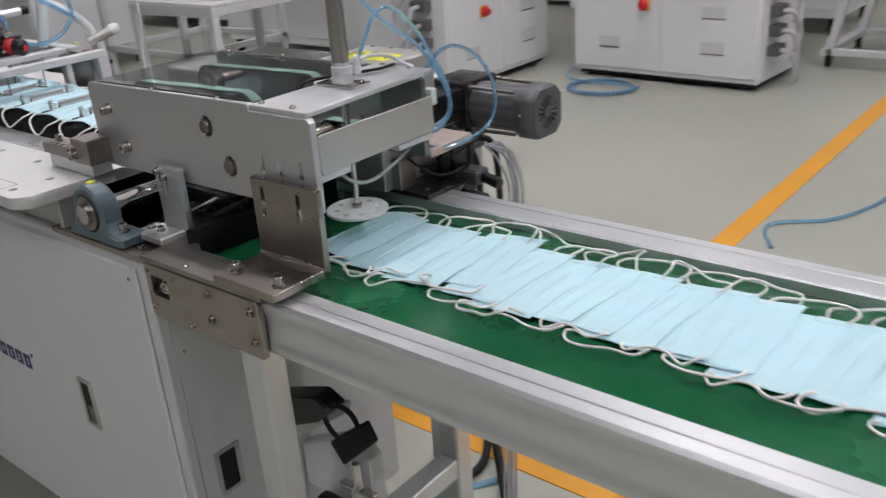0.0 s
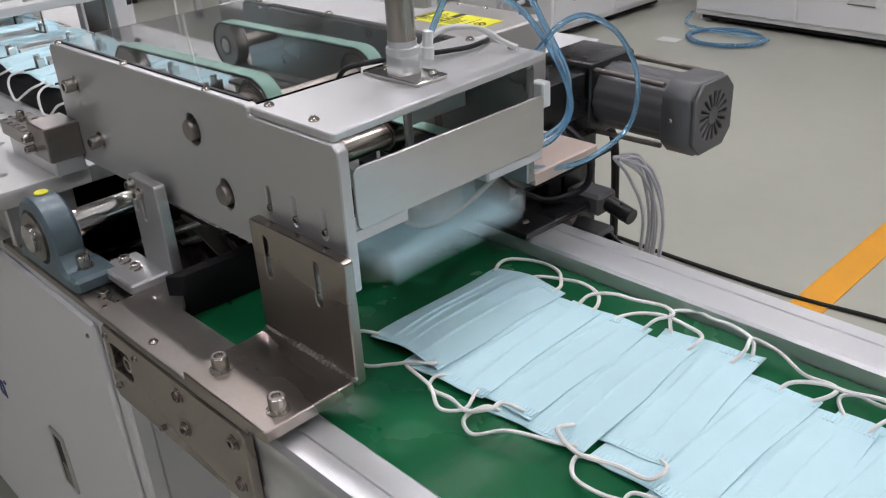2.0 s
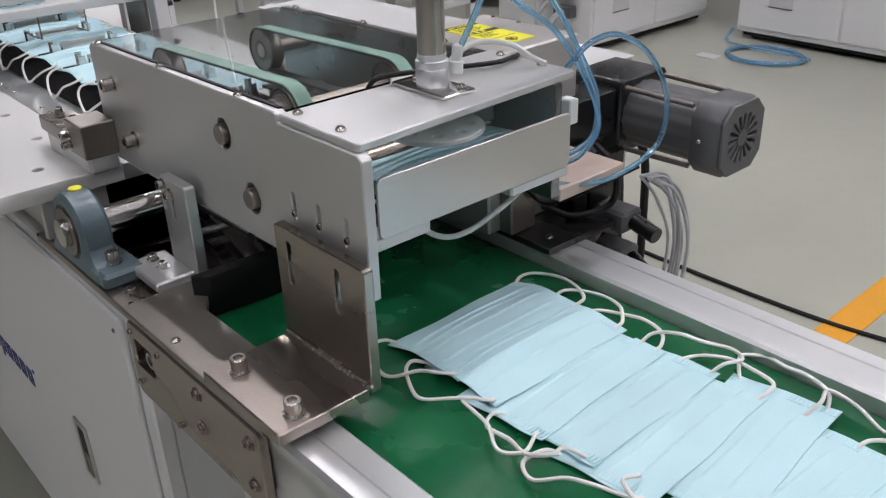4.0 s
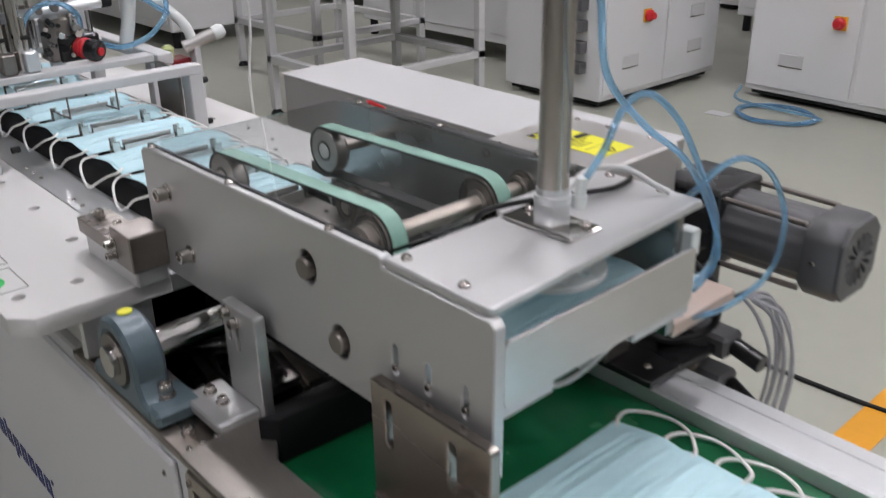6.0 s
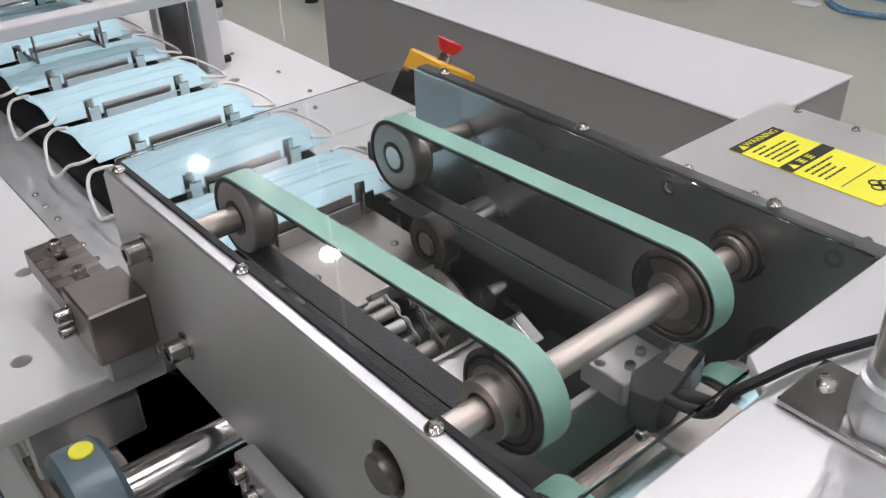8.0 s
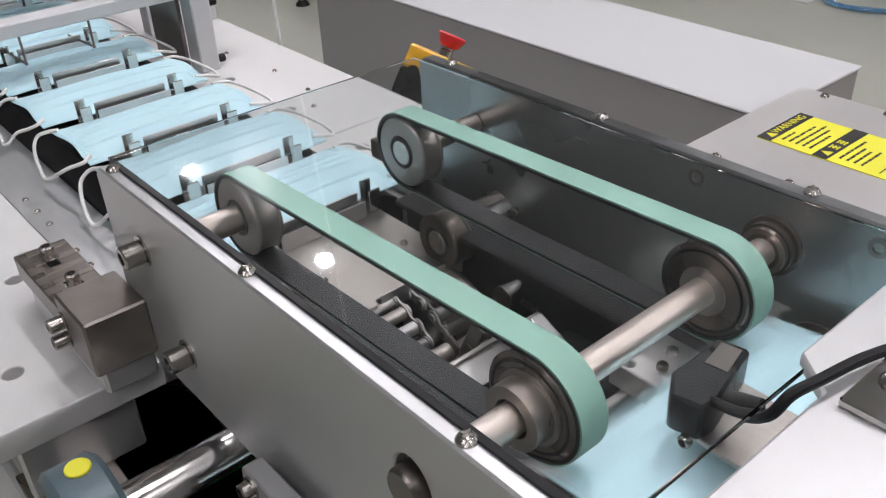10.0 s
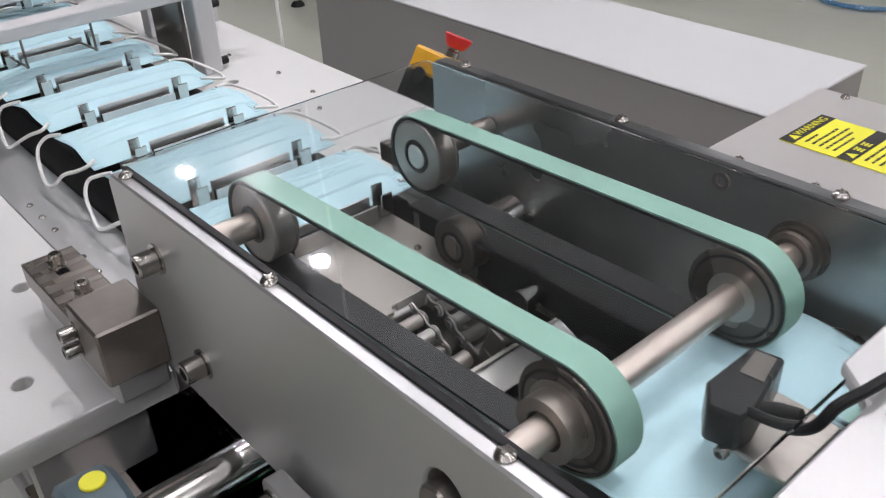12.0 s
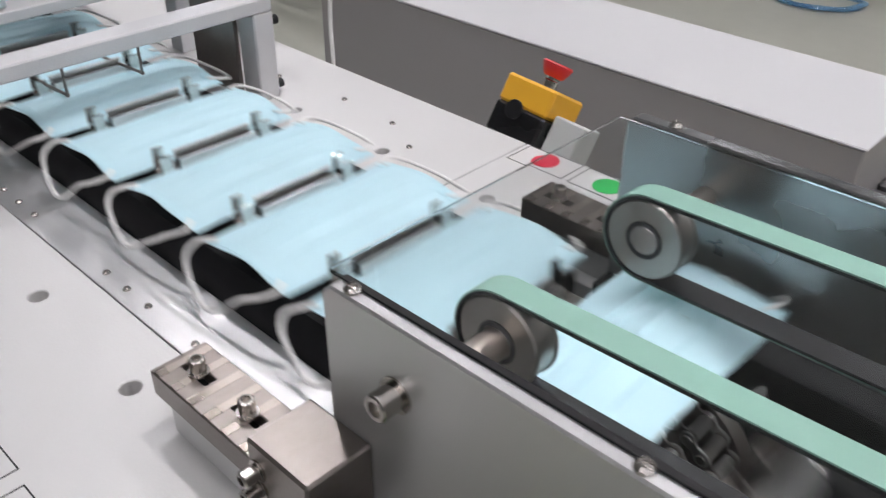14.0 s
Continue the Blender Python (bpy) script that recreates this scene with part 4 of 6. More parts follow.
# air tubing
def hose(name, pts, r, material, label, category="hose", seg=10):
    return single(name, sweep(pts, r, seg, 10), material, label, category, at=pts[-1])
hose("air_hose", [(CX + 0.026, CY, 1.216), (-0.705, 0.815, 1.20), (-0.708, 0.832, 1.145), (-0.71, 0.885, 1.098), (-0.71, 0.945, 1.057), (-0.708, 0.99, 1.0), (-0.706, 1.006, 0.955), (-0.712, 0.99, 0.928), (-0.72, 0.972, 0.920), (-0.727, 0.960, 0.918)], 0.0028, BLUE_TUBE, "translucent blue air hose looping off the cylinder top")
hose("air_hose", [(CX + 0.0135, CY + 0.0215, 1.058), (-0.722, 0.852, 1.085), (-0.722, 0.872, 1.112), (-0.722, 0.905, 1.117), (-0.720, 0.948, 1.085), (-0.716, 0.985, 1.03), (-0.712, 1.008, 0.985), (-0.711, 1.006, 0.945), (-0.718, 0.985, 0.930), (-0.727, 0.960, 0.928)], 0.0028, BLUE_TUBE, "translucent blue air hose arching from the cylinder base")
hose("air_hose", [(-0.730, 0.961, 1.0), (-0.712, 0.968, 1.025), (-0.702, 0.985, 1.043), (-0.698, 1.02, 1.044), (-0.696, 1.07, 1.015), (-0.696, 1.106, 0.962), (-0.698, 1.098, 0.912), (-0.705, 1.045, 0.892), (-0.715, 1.0, 0.890), (-0.728, 0.961, 0.900)], 0.0028, BLUE_TUBE, "translucent blue air hose in a round loop beside the motor")
hose("sensor_cable", [(-0.760, 0.852, 1.0262), (-0.765, 0.866, 1.040), (-0.765, 0.895, 1.0485), (-0.752, 0.925, 1.044), (-0.735, 0.940, 1.031), (-0.722, 0.945, 1.0262)], 0.0027, WHITE_TUBE, "white cable lying over the top plate", "cable")
hose("sensor_cable", [(-0.80, 0.80, 0.93), (-0.755, 0.80, 0.905), (-0.74, 0.82, 0.885), (-0.74, 0.855, 0.877), (-0.742, 0.905, 0.886), (-0.742, 0.95, 0.905), (-0.75, 0.97, 0.92)], 0.0027, WHITE_TUBE, "white printed cable hanging under the discharge unit", "cable")
hose("sensor_lead", [(-0.838, 0.812, 0.990), (-0.818, 0.801, 1.003), (-0.8038, 0.795, 1.016), (-0.799, 0.800, 1.0265), (-0.795, 0.812, 1.029), (-0.790, 0.839, 1.028), (-0.778, 0.875, 1.0268), (-0.762, 0.918, 1.0262), (-0.765, 0.946, 1.0255), (-0.78, 0.966, 1.015), (-0.80, 0.975, 0.955)], 0.0024, BLACK_RUBBER, "thin black sensor cable over the lid edge", "cable")

# ---------------------------------------------------------------- steel cover box with its warning sticker
wbx = thing("steel_cover_box", (-0.88, 1.06, 0.80), "plain stainless cover box with a yellow warning sticker", "cover box")
part("shell", prism([(-0.970, 0.9625), (-0.819, 0.9625), (-0.819, 1.106), (-0.970, 1.106)], 2, 0.808, 1.012, 0.002), STEEL_SATIN, wbx)
for x, y in ((-0.946, 0.971), (-0.899, 0.971), (-0.948, 1.098), (-0.905, 1.098), (-0.85, 1.098), (-0.83, 0.971)):
    part_mesh("screw", PAN_SMALL, wbx, (x, y, 1.012))
def flat_text(body, at, size, material, parent, rz, name="lettering"):
    cu = bpy.data.curves.new(name, "FONT")
    cu.body, cu.size, cu.extrude = body, size, 0.0001
    cu.align_x, cu.align_y = "CENTER", "CENTER"
    tmp = new(name + "_tmp", cu)
    me = bpy.data.meshes.new_from_object(tmp.evaluated_get(bpy.context.evaluated_depsgraph_get()))
    bpy.data.objects.remove(tmp)
    me.materials.append(material)
    ob = new(name, me)
    ob.parent = parent
    ob.matrix_basis = Matrix.Translation(Vector(at) - top_of(parent).location) @ Matrix.Rotation(radians(rz), 4, "Z")
    return ob
SX, SY = -0.9445, 1.0115
def sticker_bar(name, x0, x1, y0, y1, material, z=0.0128, parent=None):
    return part(name, box(SX + x0, SX + x1, SY + y0, SY + y1, 1.0 + z - 0.0002, 1.0 + z, 0), material, parent or st)
st = part("sticker", box(SX, SX + 0.101, SY, SY + 0.050, 1.0121, 1.0126, 0), YELLOW_TAG, wbx, "yellow and black warning sticker")
for x0 in (0.0, 0.036):
    sticker_bar("black_band", x0, x0 + 0.0092, 0.0, 0.050, INK, 0.0129)
flat_text("WARNING", (SX + 0.0046, SY + 0.0290, 1.01305), 0.0072, YELLOW_TAG, st, 90)
for x0 in (0.0046, 0.0406):
    part("triangle", prism([(SX + x0 + 0.003, SY + 0.0045), (SX + x0 - 0.003, SY + 0.008), (SX + x0 + 0.003, SY + 0.0115)], 2, 1.0129, 1.0131, 0), YELLOW_TAG, st)
for y in (0.018, 0.027):
    for dx, dy, lx, ly in ((0, 0, 0.0007, 0.0024), (-0.0022, 0, 0.0006, 0.0026), (0.0022, 0, 0.0006, 0.0026), (0, 0, 0.0028, 0.0006)):
        sticker_bar("character_bar", 0.0406 + dx - lx, 0.0406 + dx + lx, y + dy - ly, y + dy + ly, YELLOW_TAG, 0.0131)
random.seed(5)
for x0, ws in ((0.0125, (0.014, 0.030, 0.035, 0.031, 0.024)), (0.049, (0.031, 0.022, 0.020, 0.023))):
    for k, wd in enumerate(ws):
        y = 0.007
        while y < 0.007 + wd:
            step = random.uniform(0.002, 0.006)
            sticker_bar("print_bar", x0 + k * 0.0044, x0 + k * 0.0044 + 0.0014, y, min(y + step, 0.007 + wd), INK)
            y += step + 0.0009
sticker_bar("print_line", 0.074, 0.0746, 0.005, 0.045, INK)
b = bmesh.new()
for dx, dy in ((0, 0.004), (0.004, 0), (0, -0.004), (-0.004, 0)):
    pipe((SX + 0.089 + dx, SY + 0.024 + dy, 1.0126), (SX + 0.089 + dx, SY + 0.024 + dy, 1.0129), 0.004, 0.0028, 16, b)
part("symbol", b, INK, st)

# ---------------------------------------------------------------- clamps on the table
def clamp(x0, y0, y1, flip):
    c = thing("clamp_block", (x0 + 0.07, (y0 + y1) / 2, 0.872), "machined steel clamp block bolted to the tabletop", "clamp", "clamp blocks")
    part("spacer", box(x0 + 0.012, x0 + 0.144, y0 + 0.002, y1, 0.8723, 0.896, 0.002), ALU, c)
    bar = part("bar", prism([(x0, y0), (x0 + 0.101, y0), (x0 + 0.101, y1), (x0, y1)], 2, 0.896, 0.914, 0.0008, [[(x0 + 0.022 - 0.012, (y0 + y1) / 2 - 0.004), (x0 + 0.022 + 0.012, (y0 + y1) / 2 - 0.004), (x0 + 0.022 + 0.012, (y0 + y1) / 2 + 0.004), (x0 + 0.022 - 0.012, (y0 + y1) / 2 + 0.004)], [(x0 + 0.07 - 0.012, (y0 + y1) / 2 - 0.004), (x0 + 0.07 + 0.012, (y0 + y1) / 2 - 0.004), (x0 + 0.07 + 0.012, (y0 + y1) / 2 + 0.004), (x0 + 0.07 - 0.012, (y0 + y1) / 2 + 0.004)]]), STEEL_DARK, c)
    # dark strip gives the bar's slots their shade
    part("slot_shade", box(x0 + 0.008, x0 + 0.085, y0 + 0.008, y1 - 0.008, 0.9035, 0.9045, 0), HOLE_SHADE, bar)
    for k in range(6):
        part("mill_mark", box(x0 + 0.004 + k * 0.0165, x0 + 0.010 + k * 0.0165, y0 + 0.001, y1 - 0.001, 0.9139, 0.9143, 0.0001), STEEL_BRONZE, bar)
    for dx in (0.022, 0.07):
        part_mesh("bolt", CAP_TALL, bar, (x0 + dx, (y0 + y1) / 2, 0.9141))
    e = part("end_block", box(x0 + 0.1015, x0 + 0.150, y0 - 0.003, y1 + 0.001, 0.893, 0.934, 0.0015), STEEL_DARK, c)
    for z in (0.904, 0.917):
        part_mesh("bolt", CAP_TALL, e, (x0 + 0.110, y0 - 0.003 if not flip else y1 + 0.001, z), m=OUT_NEAR if not flip else OUT_FAR)
clamp(-1.311, 0.657, 0.6945, False)
clamp(-1.285, 0.9615, 0.999, True)

# ---------------------------------------------------------------- emergency stop box behind the table
es = thing("emergency_stop_box", (-1.40, 1.145, 0.852), "yellow and black emergency stop box with a red mushroom button", "emergency stop")
# the box leans back and sideways on its bracket
up_axis = Vector((0.06, 0.50, 0.86)).normalized()
back = Vector((0.0, 1.0, 0.0))
back = (back - up_axis * back.dot(up_axis)).normalized()
side = back.cross(up_axis)
rot = Matrix((side * 0.91, back * 0.91, up_axis * 0.91)).transposed().to_4x4()
rot.translation = Vector((-1.396, 1.114, 0.862)) - side * 0.031 + back * 0.031
def esp(name, bm, m_, label=""):
    bmesh.ops.transform(bm, matrix=rot, verts=bm.verts)
    return part(name, bm, m_, es, label)
esp("lower_shell", box(-0.034, 0.034, -0.034, 0.034, 0.0, 0.036, 0.003), BLACK_GLOSS)
esp("upper_shell", box(-0.0335, 0.0335, -0.0335, 0.0335, 0.0362, 0.068, 0.003), YELLOW)
esp("cable_gland", cyl((-0.006, -0.034, 0.032), (-0.006, -0.037, 0.032), 0.011, 22), BLACK_RUBBER)
esp("neck", lathe([(0, 0), (0, 0.009), (0.008, 0.009), (0.009, 0.008), (0.014, 0.008), (0.014, 0)], (0.006, -0.008, 0.068), (0.006, -0.008, 0.2), 24), CHROME)
esp("mushroom", lathe([(0, 0), (0, 0.010), (0.002, 0.0125), (0.008, 0.0155), (0.014, 0.0180), (0.016, 0.0165), (0.0165, 0)], (0.006, -0.008, 0.080), (0.006, -0.008, 0.2), 28), RED, "red mushroom push button")
esp("bracket", box(-0.034, 0.06, 0.034, 0.04, -0.05, 0.02, 0.002), STEEL)
esp("wiring_box", box(0.036, 0.075, -0.02, 0.02, 0.0, 0.045, 0.002), PINK_PANEL)

# ---------------------------------------------------------------- long white trunking bench behind
bn = thing("trunking_bench", (-1.7, 1.608, 0), "long white steel trunking with sides coloured grey for shade", "bench")
# body coloured darker than the lid, as its sides face away from light
part("body", box(-2.187, -1.200, 1.489, 1.727, 0.0, 0.796, 0.002), BENCH_SIDE_SHADE, bn)
part("lid", box(-2.190, -1.197, 1.486, 1.730, 0.7963, 0.80, 0.0015), PAINT_WHITE, bn)
for y in (1.535, 1.612):
    cn = part("socket", box(-1.200, -1.160, y - 0.030, y + 0.030, 0.655, 0.720, 0.004), MOTOR_GREY, bn, "dark grey industrial socket")
    part("plug", box(-1.160, -1.118, y - 0.026, y + 0.026, 0.660, 0.715, 0.006), MOTOR_GREY, cn)
    part("latch", sweep([(-1.175, y - 0.034, 0.690), (-1.165, y - 0.034, 0.728), (-1.160, y, 0.734), (-1.165, y + 0.034, 0.728), (-1.175, y + 0.034, 0.690)], 0.0025, 8, 6), STEEL, cn)
    part("lead", sweep([(-1.118, y, 0.688), (-1.085, y, 0.68), (-1.075, y + 0.01, 0.60), (-1.08, y + 0.02, 0.30), (-1.08, y + 0.02, 0.02)], 0.008, 10, 8), BLACK_RUBBER, cn)

# ---------------------------------------------------------------- bridge over the chain
br = thing("bridge", (-1.67, 0.84, 0.872), "white coated bridge with square legs over the chain", "bridge frame")
XB = -1.655
part("beam", box(XB - 0.020, XB, 0.655, 1.008, 0.965, 0.980, 0.0015), PAINT_WHITE, br)
part("beam_lip", box(XB - 0.034, XB - 0.0202, 0.679, 1.006, 0.973, 0.978, 0.001), PAINT_WHITE, br)
part("leg", box(XB - 0.03, XB, 0.655, 0.678, 0.8723, 0.965, 0.0015), PAINT_WHITE, br)
part("leg", box(XB - 0.03, XB, 0.984, 1.008, 0.8723, 0.965, 0.0015), PAINT_WHITE, br)
part("side_sheet", box(XB - 0.11, XB - 0.03, 0.978, 0.984, 0.8723, 0.974, 0.001), STEEL_DARK, br, "dark steel side sheet")
part("side_sheet", box(XB - 0.11, XB - 0.03, 0.679, 0.685, 0.8723, 0.974, 0.001), STEEL_DARK, br, "dark steel side sheet")
for y in (0.802, 0.879):
    hk = cyl((XB - 0.045, y, 0.922), (XB - 0.045, y, 0.972), 0.0014, 10, 0.0002)
    sphere((XB - 0.045, y, 0.922), 0.0022, hk, 10)
    cyl((XB - 0.045, y, 0.922), (XB - 0.190, y, 0.912), 0.0016, 10, 0.0002, hk)
    cyl((XB - 0.045, y, 0.972), (XB - 0.019, y, 0.972), 0.0014, 10, 0.0002, hk)
    part("wire_hook", hk, STEEL_DARK, br, "bent steel wire hold-down")
for y, z in ((0.70, 0.9), (1.01, 0.88), (1.01, 0.95)):
    part("knob", cyl((XB - 0.015, y, z), (XB - 0.015, y + 0.012, z), 0.005, 14), BLACK_RUBBER, br)

# ---------------------------------------------------------------- ear-loop welding station upstream
up_ = thing("welding_station", (-2.1, 0.85, 0.872), "ear-loop welding station with cylinders, clamps and blue hoses", "machine unit")
part("back_rail", box(-2.45, -1.80, 1.000, 1.030, 0.955, 0.975, 0.002), PAINT_WHITE, up_)
part("front_rail", box(-2.45, -1.80, 0.665, 0.690, 0.955, 0.975, 0.002), PAINT_WHITE, up_)
for x in (-1.85, -2.12, -2.40):
    for y in (0.668, 1.003):
        part("post", box(x - 0.012, x + 0.012, y, y + 0.022, 0.8723, 0.955, 0.001), PAINT_WHITE, up_)
for x in (-1.83, -2.05, -2.35):
    part("cross_rail", box(x - 0.018, x + 0.018, 0.69, 1.0, 0.962, 0.973, 0.001), PAINT_WHITE, up_)
for x, y, h, r in ((-1.86, 0.70, 1.25, 0.010), (-1.84, 0.79, 1.22, 0.010), (-1.88, 0.86, 1.30, 0.013), (-2.02, 0.72, 1.30, 0.011), (-2.05, 0.83, 1.32, 0.013), (-1.95, 0.93, 1.30, 0.014), (-2.2, 0.78, 1.32, 0.012), (-2.3, 0.9, 1.32, 0.012)):
    part("guide_rod", cyl((x, y, 0.957), (x, y, h), r, 18), CHROME if r < 0.012 else PAINT_WHITE, up_)
for x, y, z in ((-1.86, 0.745, 1.09), (-2.03, 0.775, 1.11), (-2.25, 0.85, 1.12)):
    part("carriage", box(x - 0.03, x + 0.03, y - 0.075, y + 0.10, z, z + 0.022, 0.002), STEEL, up_)
    part("slide", box(x - 0.018, x + 0.018, y - 0.02, y + 0.02, z - 0.06, z, 0.002), STEEL_DARK, up_)
kb = part("red_cylinder", lathe([(0, 0), (0, 0.014), (0.004, 0.018), (0.008, 0.015), (0.012, 0.018), (0.016, 0.015), (0.020, 0.018), (0.024, 0.015), (0.024, 0)], (-1.868, 0.894, 0.995), (-1.80, 0.93, 0.985), 22), RED, up_, "ribbed red cylinder")
part("black_end", lathe([(0, 0), (0, 0.018), (0.018, 0.018), (0.022, 0.014), (0.022, 0)], (-1.848, 0.905, 0.992), (-1.78, 0.941, 0.982), 22), BLACK_GLOSS, kb)
part("orange_button", cyl((-1.830, 0.9145, 0.9893), (-1.826, 0.9166, 0.9887), 0.007, 16), RED, kb)
part("end_post", box(-1.865, -1.840, 1.092, 1.104, 0.8723, 0.975, 0.001), PAINT_WHITE, up_)
part("red_block", box(-1.90, -1.855, 1.045, 1.0918, 0.930, 0.948, 0.003), RED_DEEP, up_, "dark red plastic block")
part("green_cap", lathe([(0, 0), (0, 0.010), (0.02, 0.012), (0.026, 0.006), (0.026, 0)], (-1.87, 1.053, 0.948), (-1.87, 1.053, 1.1), 18), PALE_CAP, up_, "pale yellow-green plastic cap")
bar = part("slide_bar", cyl((-1.872, 0.715, 1.052), (-1.872, 0.945, 1.062), 0.009, 18), ALU_RAIL, up_)
part("end_cap", cyl((-1.872, 0.945, 1.062), (-1.872, 0.962, 1.0628), 0.0095, 18), BLACK_RUBBER, bar)
random.seed(31)
grip = part("gripper", box(-1.90, -1.865, 0.845, 0.885, 0.974, 1.045, 0.003), STEEL_DARK, up_, "dark gripper block with bright fittings")
for k in range(16):
    y, z, x = 0.835 + random.random() * 0.065, 0.978 + random.random() * 0.085, -1.864
    part("fitting", cyl((x - 0.004, y, z), (x + 0.004 + random.random() * 0.016, y + random.uniform(-0.006, 0.006), z + random.uniform(-0.004, 0.004)), 0.003 + random.random() * 0.004, 12), random.choice((CHROME, STEEL_DARK, BLACK_GLOSS, SCREW)), grip)
for y, z in ((0.735, 0.9752), (0.765, 0.9752), (0.80, 0.9752)):
    foot = part("clamp_foot", box(-1.85, -1.815, y - 0.011, y + 0.011, z, z + 0.032, 0.002), ALU_RAIL if y > 0.79 else STEEL_DARK, up_)
    part("pin", cyl((-1.832, y, z + 0.032), (-1.832, y, z + 0.085), 0.004, 12), CHROME, foot)
    part("nut", cyl((-1.832, y, z + 0.05), (-1.832, y, z + 0.056), 0.007, 6), BLACK_GLOSS, foot)
for k in range(5):
    y = 0.70 + k * 0.035
    part("upper_cylinder", lathe([(0, 0), (0, 0.011), (0.05, 0.011), (0.052, 0.013), (0.062, 0.013), (0.062, 0)], (-1.93 + 0.02 * (k % 2), y, 1.085), (-1.93 + 0.02 * (k % 2), y, 1.3), 18), STEEL if k % 2 else STEEL_DARK, up_)
for k in range(9):
    x, y = -1.93 - 0.05 * (k % 3), 0.70 + 0.034 * k
    part("tool_plate", box(x - 0.004, x + 0.004, y - 0.012, y + 0.012, 0.974, 1.03 + 0.02 * (k % 2), 0.001), STEEL_DARK if k % 2 else BLACK_GLOSS, up_)
    part("guide_pin", cyl((x + 0.014, y, 0.974), (x + 0.014, y, 1.07), 0.0045, 12), CHROME, up_)
part("yellow_ring", pipe((-1.876, 0.89, 0.995), (-1.868, 0.894, 0.994), 0.018, 0.008, 20), YELLOW_TAG, up_)
part("valve", box(-1.92, -1.86, 0.86, 0.93, 0.973, 1.015, 0.003), BLACK_GLOSS, up_)
part("white_elbow", sweep([(-1.852, 1.096, 0.972), (-1.858, 1.088, 1.005), (-1.875, 1.06, 1.04), (-1.90, 1.01, 1.08), (-1.94, 0.95, 1.14)], 0.0095, 14, 6), NYLON, up_)
part("filter_body", cyl((-1.855, 1.078, 0.968), (-1.838, 1.132, 0.988), 0.0115, 22), STEEL, up_)
part("filter_end", lathe([(0, 0), (0, 0.0135), (0.014, 0.0135), (0.021, 0.009), (0.021, 0)], (-1.838, 1.132, 0.988), (-1.821, 1.186, 1.008), 20), NYLON, up_)
part("white_hose", sweep([(-1.88, 0.98, 0.975), (-1.88, 1.0, 1.06), (-1.92, 1.03, 1.18), (-1.98, 1.03, 1.32)], 0.012, 12, 8), NYLON, up_, "thick white hose")
for k, pts in enumerate((
        [(-1.87, 0.80, 0.975), (-1.85, 0.81, 1.05), (-1.84, 0.85, 1.075), (-1.85, 0.895, 1.05), (-1.87, 0.90, 0.985)],
        [(-1.90, 0.92, 1.0), (-1.86, 0.97, 0.985), (-1.85, 1.03, 1.01), (-1.87, 1.06, 1.07), (-1.95, 1.02, 1.25)],
        [(-1.86, 1.06, 1.03), (-1.86, 1.02, 1.06), (-1.88, 0.95, 1.12), (-1.92, 0.93, 1.25)],
        [(-1.88, 0.70, 1.15), (-1.86, 0.76, 1.19), (-1.90, 0.84, 1.20), (-1.97, 0.90, 1.28)],
        [(-2.05, 0.70, 1.12), (-2.0, 0.72, 1.22), (-2.02, 0.80, 1.27), (-2.1, 0.9, 1.30)])):
    part("blue_hose", sweep(pts, 0.0045, 10, 8), BLUE_TUBE, up_, "translucent blue air hose")
part("blue_bundle", sweep([(-2.0, 0.69, 1.13), (-1.97, 0.72, 1.155), (-1.99, 0.77, 1.15), (-2.04, 0.82, 1.16)], 0.016, 12, 6), MASK, up_)
part("clear_shield", box(-2.12, -2.117, 0.72, 0.90, 0.975, 1.16, 0.0005), ACRYLIC, up_)

# ear-loop cord running down from above to the chain
hose("elastic_cord", [(-1.64, 1.135, 1.75), (-1.662, 1.13, 1.4), (-1.684, 1.122, 1.15), (-1.690, 1.124, 1.02), (-1.702, 1.12, 0.93), (-1.704, 1.122, 0.80), (-1.72, 1.13, 0.3), (-1.72, 1.14, 0.002)], 0.0024, LOOP, "white elastic cord hanging down behind the table", "cord", 8)

# ---------------------------------------------------------------- under the conveyor
ub = thing("switch_box", (-0.72, 0.74, 0.0), "black switch box and grey bracket under the conveyor", "switch box")
part("column", box(-0.905, -0.848, 0.70, 0.76, 0.0, 0.735, 0.003), PAINT_CAB, ub)
part("arm", prism([(-0.848, 0.455), (-0.725, 0.545), (-0.725, 0.565), (-0.848, 0.492)], 1, 0.728, 0.745, 0.002), PAINT_CAB, ub)
part("black_box", prism([(-0.836, 0.500), (-0.745, 0.545), (-0.712, 0.577), (-0.745, 0.592), (-0.836, 0.560)], 1, 0.69, 0.727, 0.004), BLACK_GLOSS, ub, "glossy black junction box")
part("adapter", prism([(-0.730, 0.513), (-0.664, 0.565), (-0.648, 0.535), (-0.705, 0.481)], 1, 0.695, 0.722, 0.003), BLACK_RUBBER, ub, "black plug adapter hanging on its leads")
part("lead", sweep([(-0.735, 0.700, 0.575), (-0.738, 0.700, 0.555), (-0.735, 0.705, 0.53), (-0.720, 0.708, 0.515)], 0.004, 8, 6), BLACK_RUBBER, ub)
part("lead", sweep([(-0.720, 0.700, 0.580), (-0.695, 0.700, 0.585), (-0.680, 0.703, 0.575), (-0.675, 0.708, 0.552)], 0.004, 8, 6), BLACK_RUBBER, ub)
part("tray", prism([(-0.848, 0.36), (-0.690, 0.36), (-0.690, 0.470), (-0.725, 0.500), (-0.848, 0.440)], 1, 0.735, 0.765, 0.003), PAINT_CAB, ub)
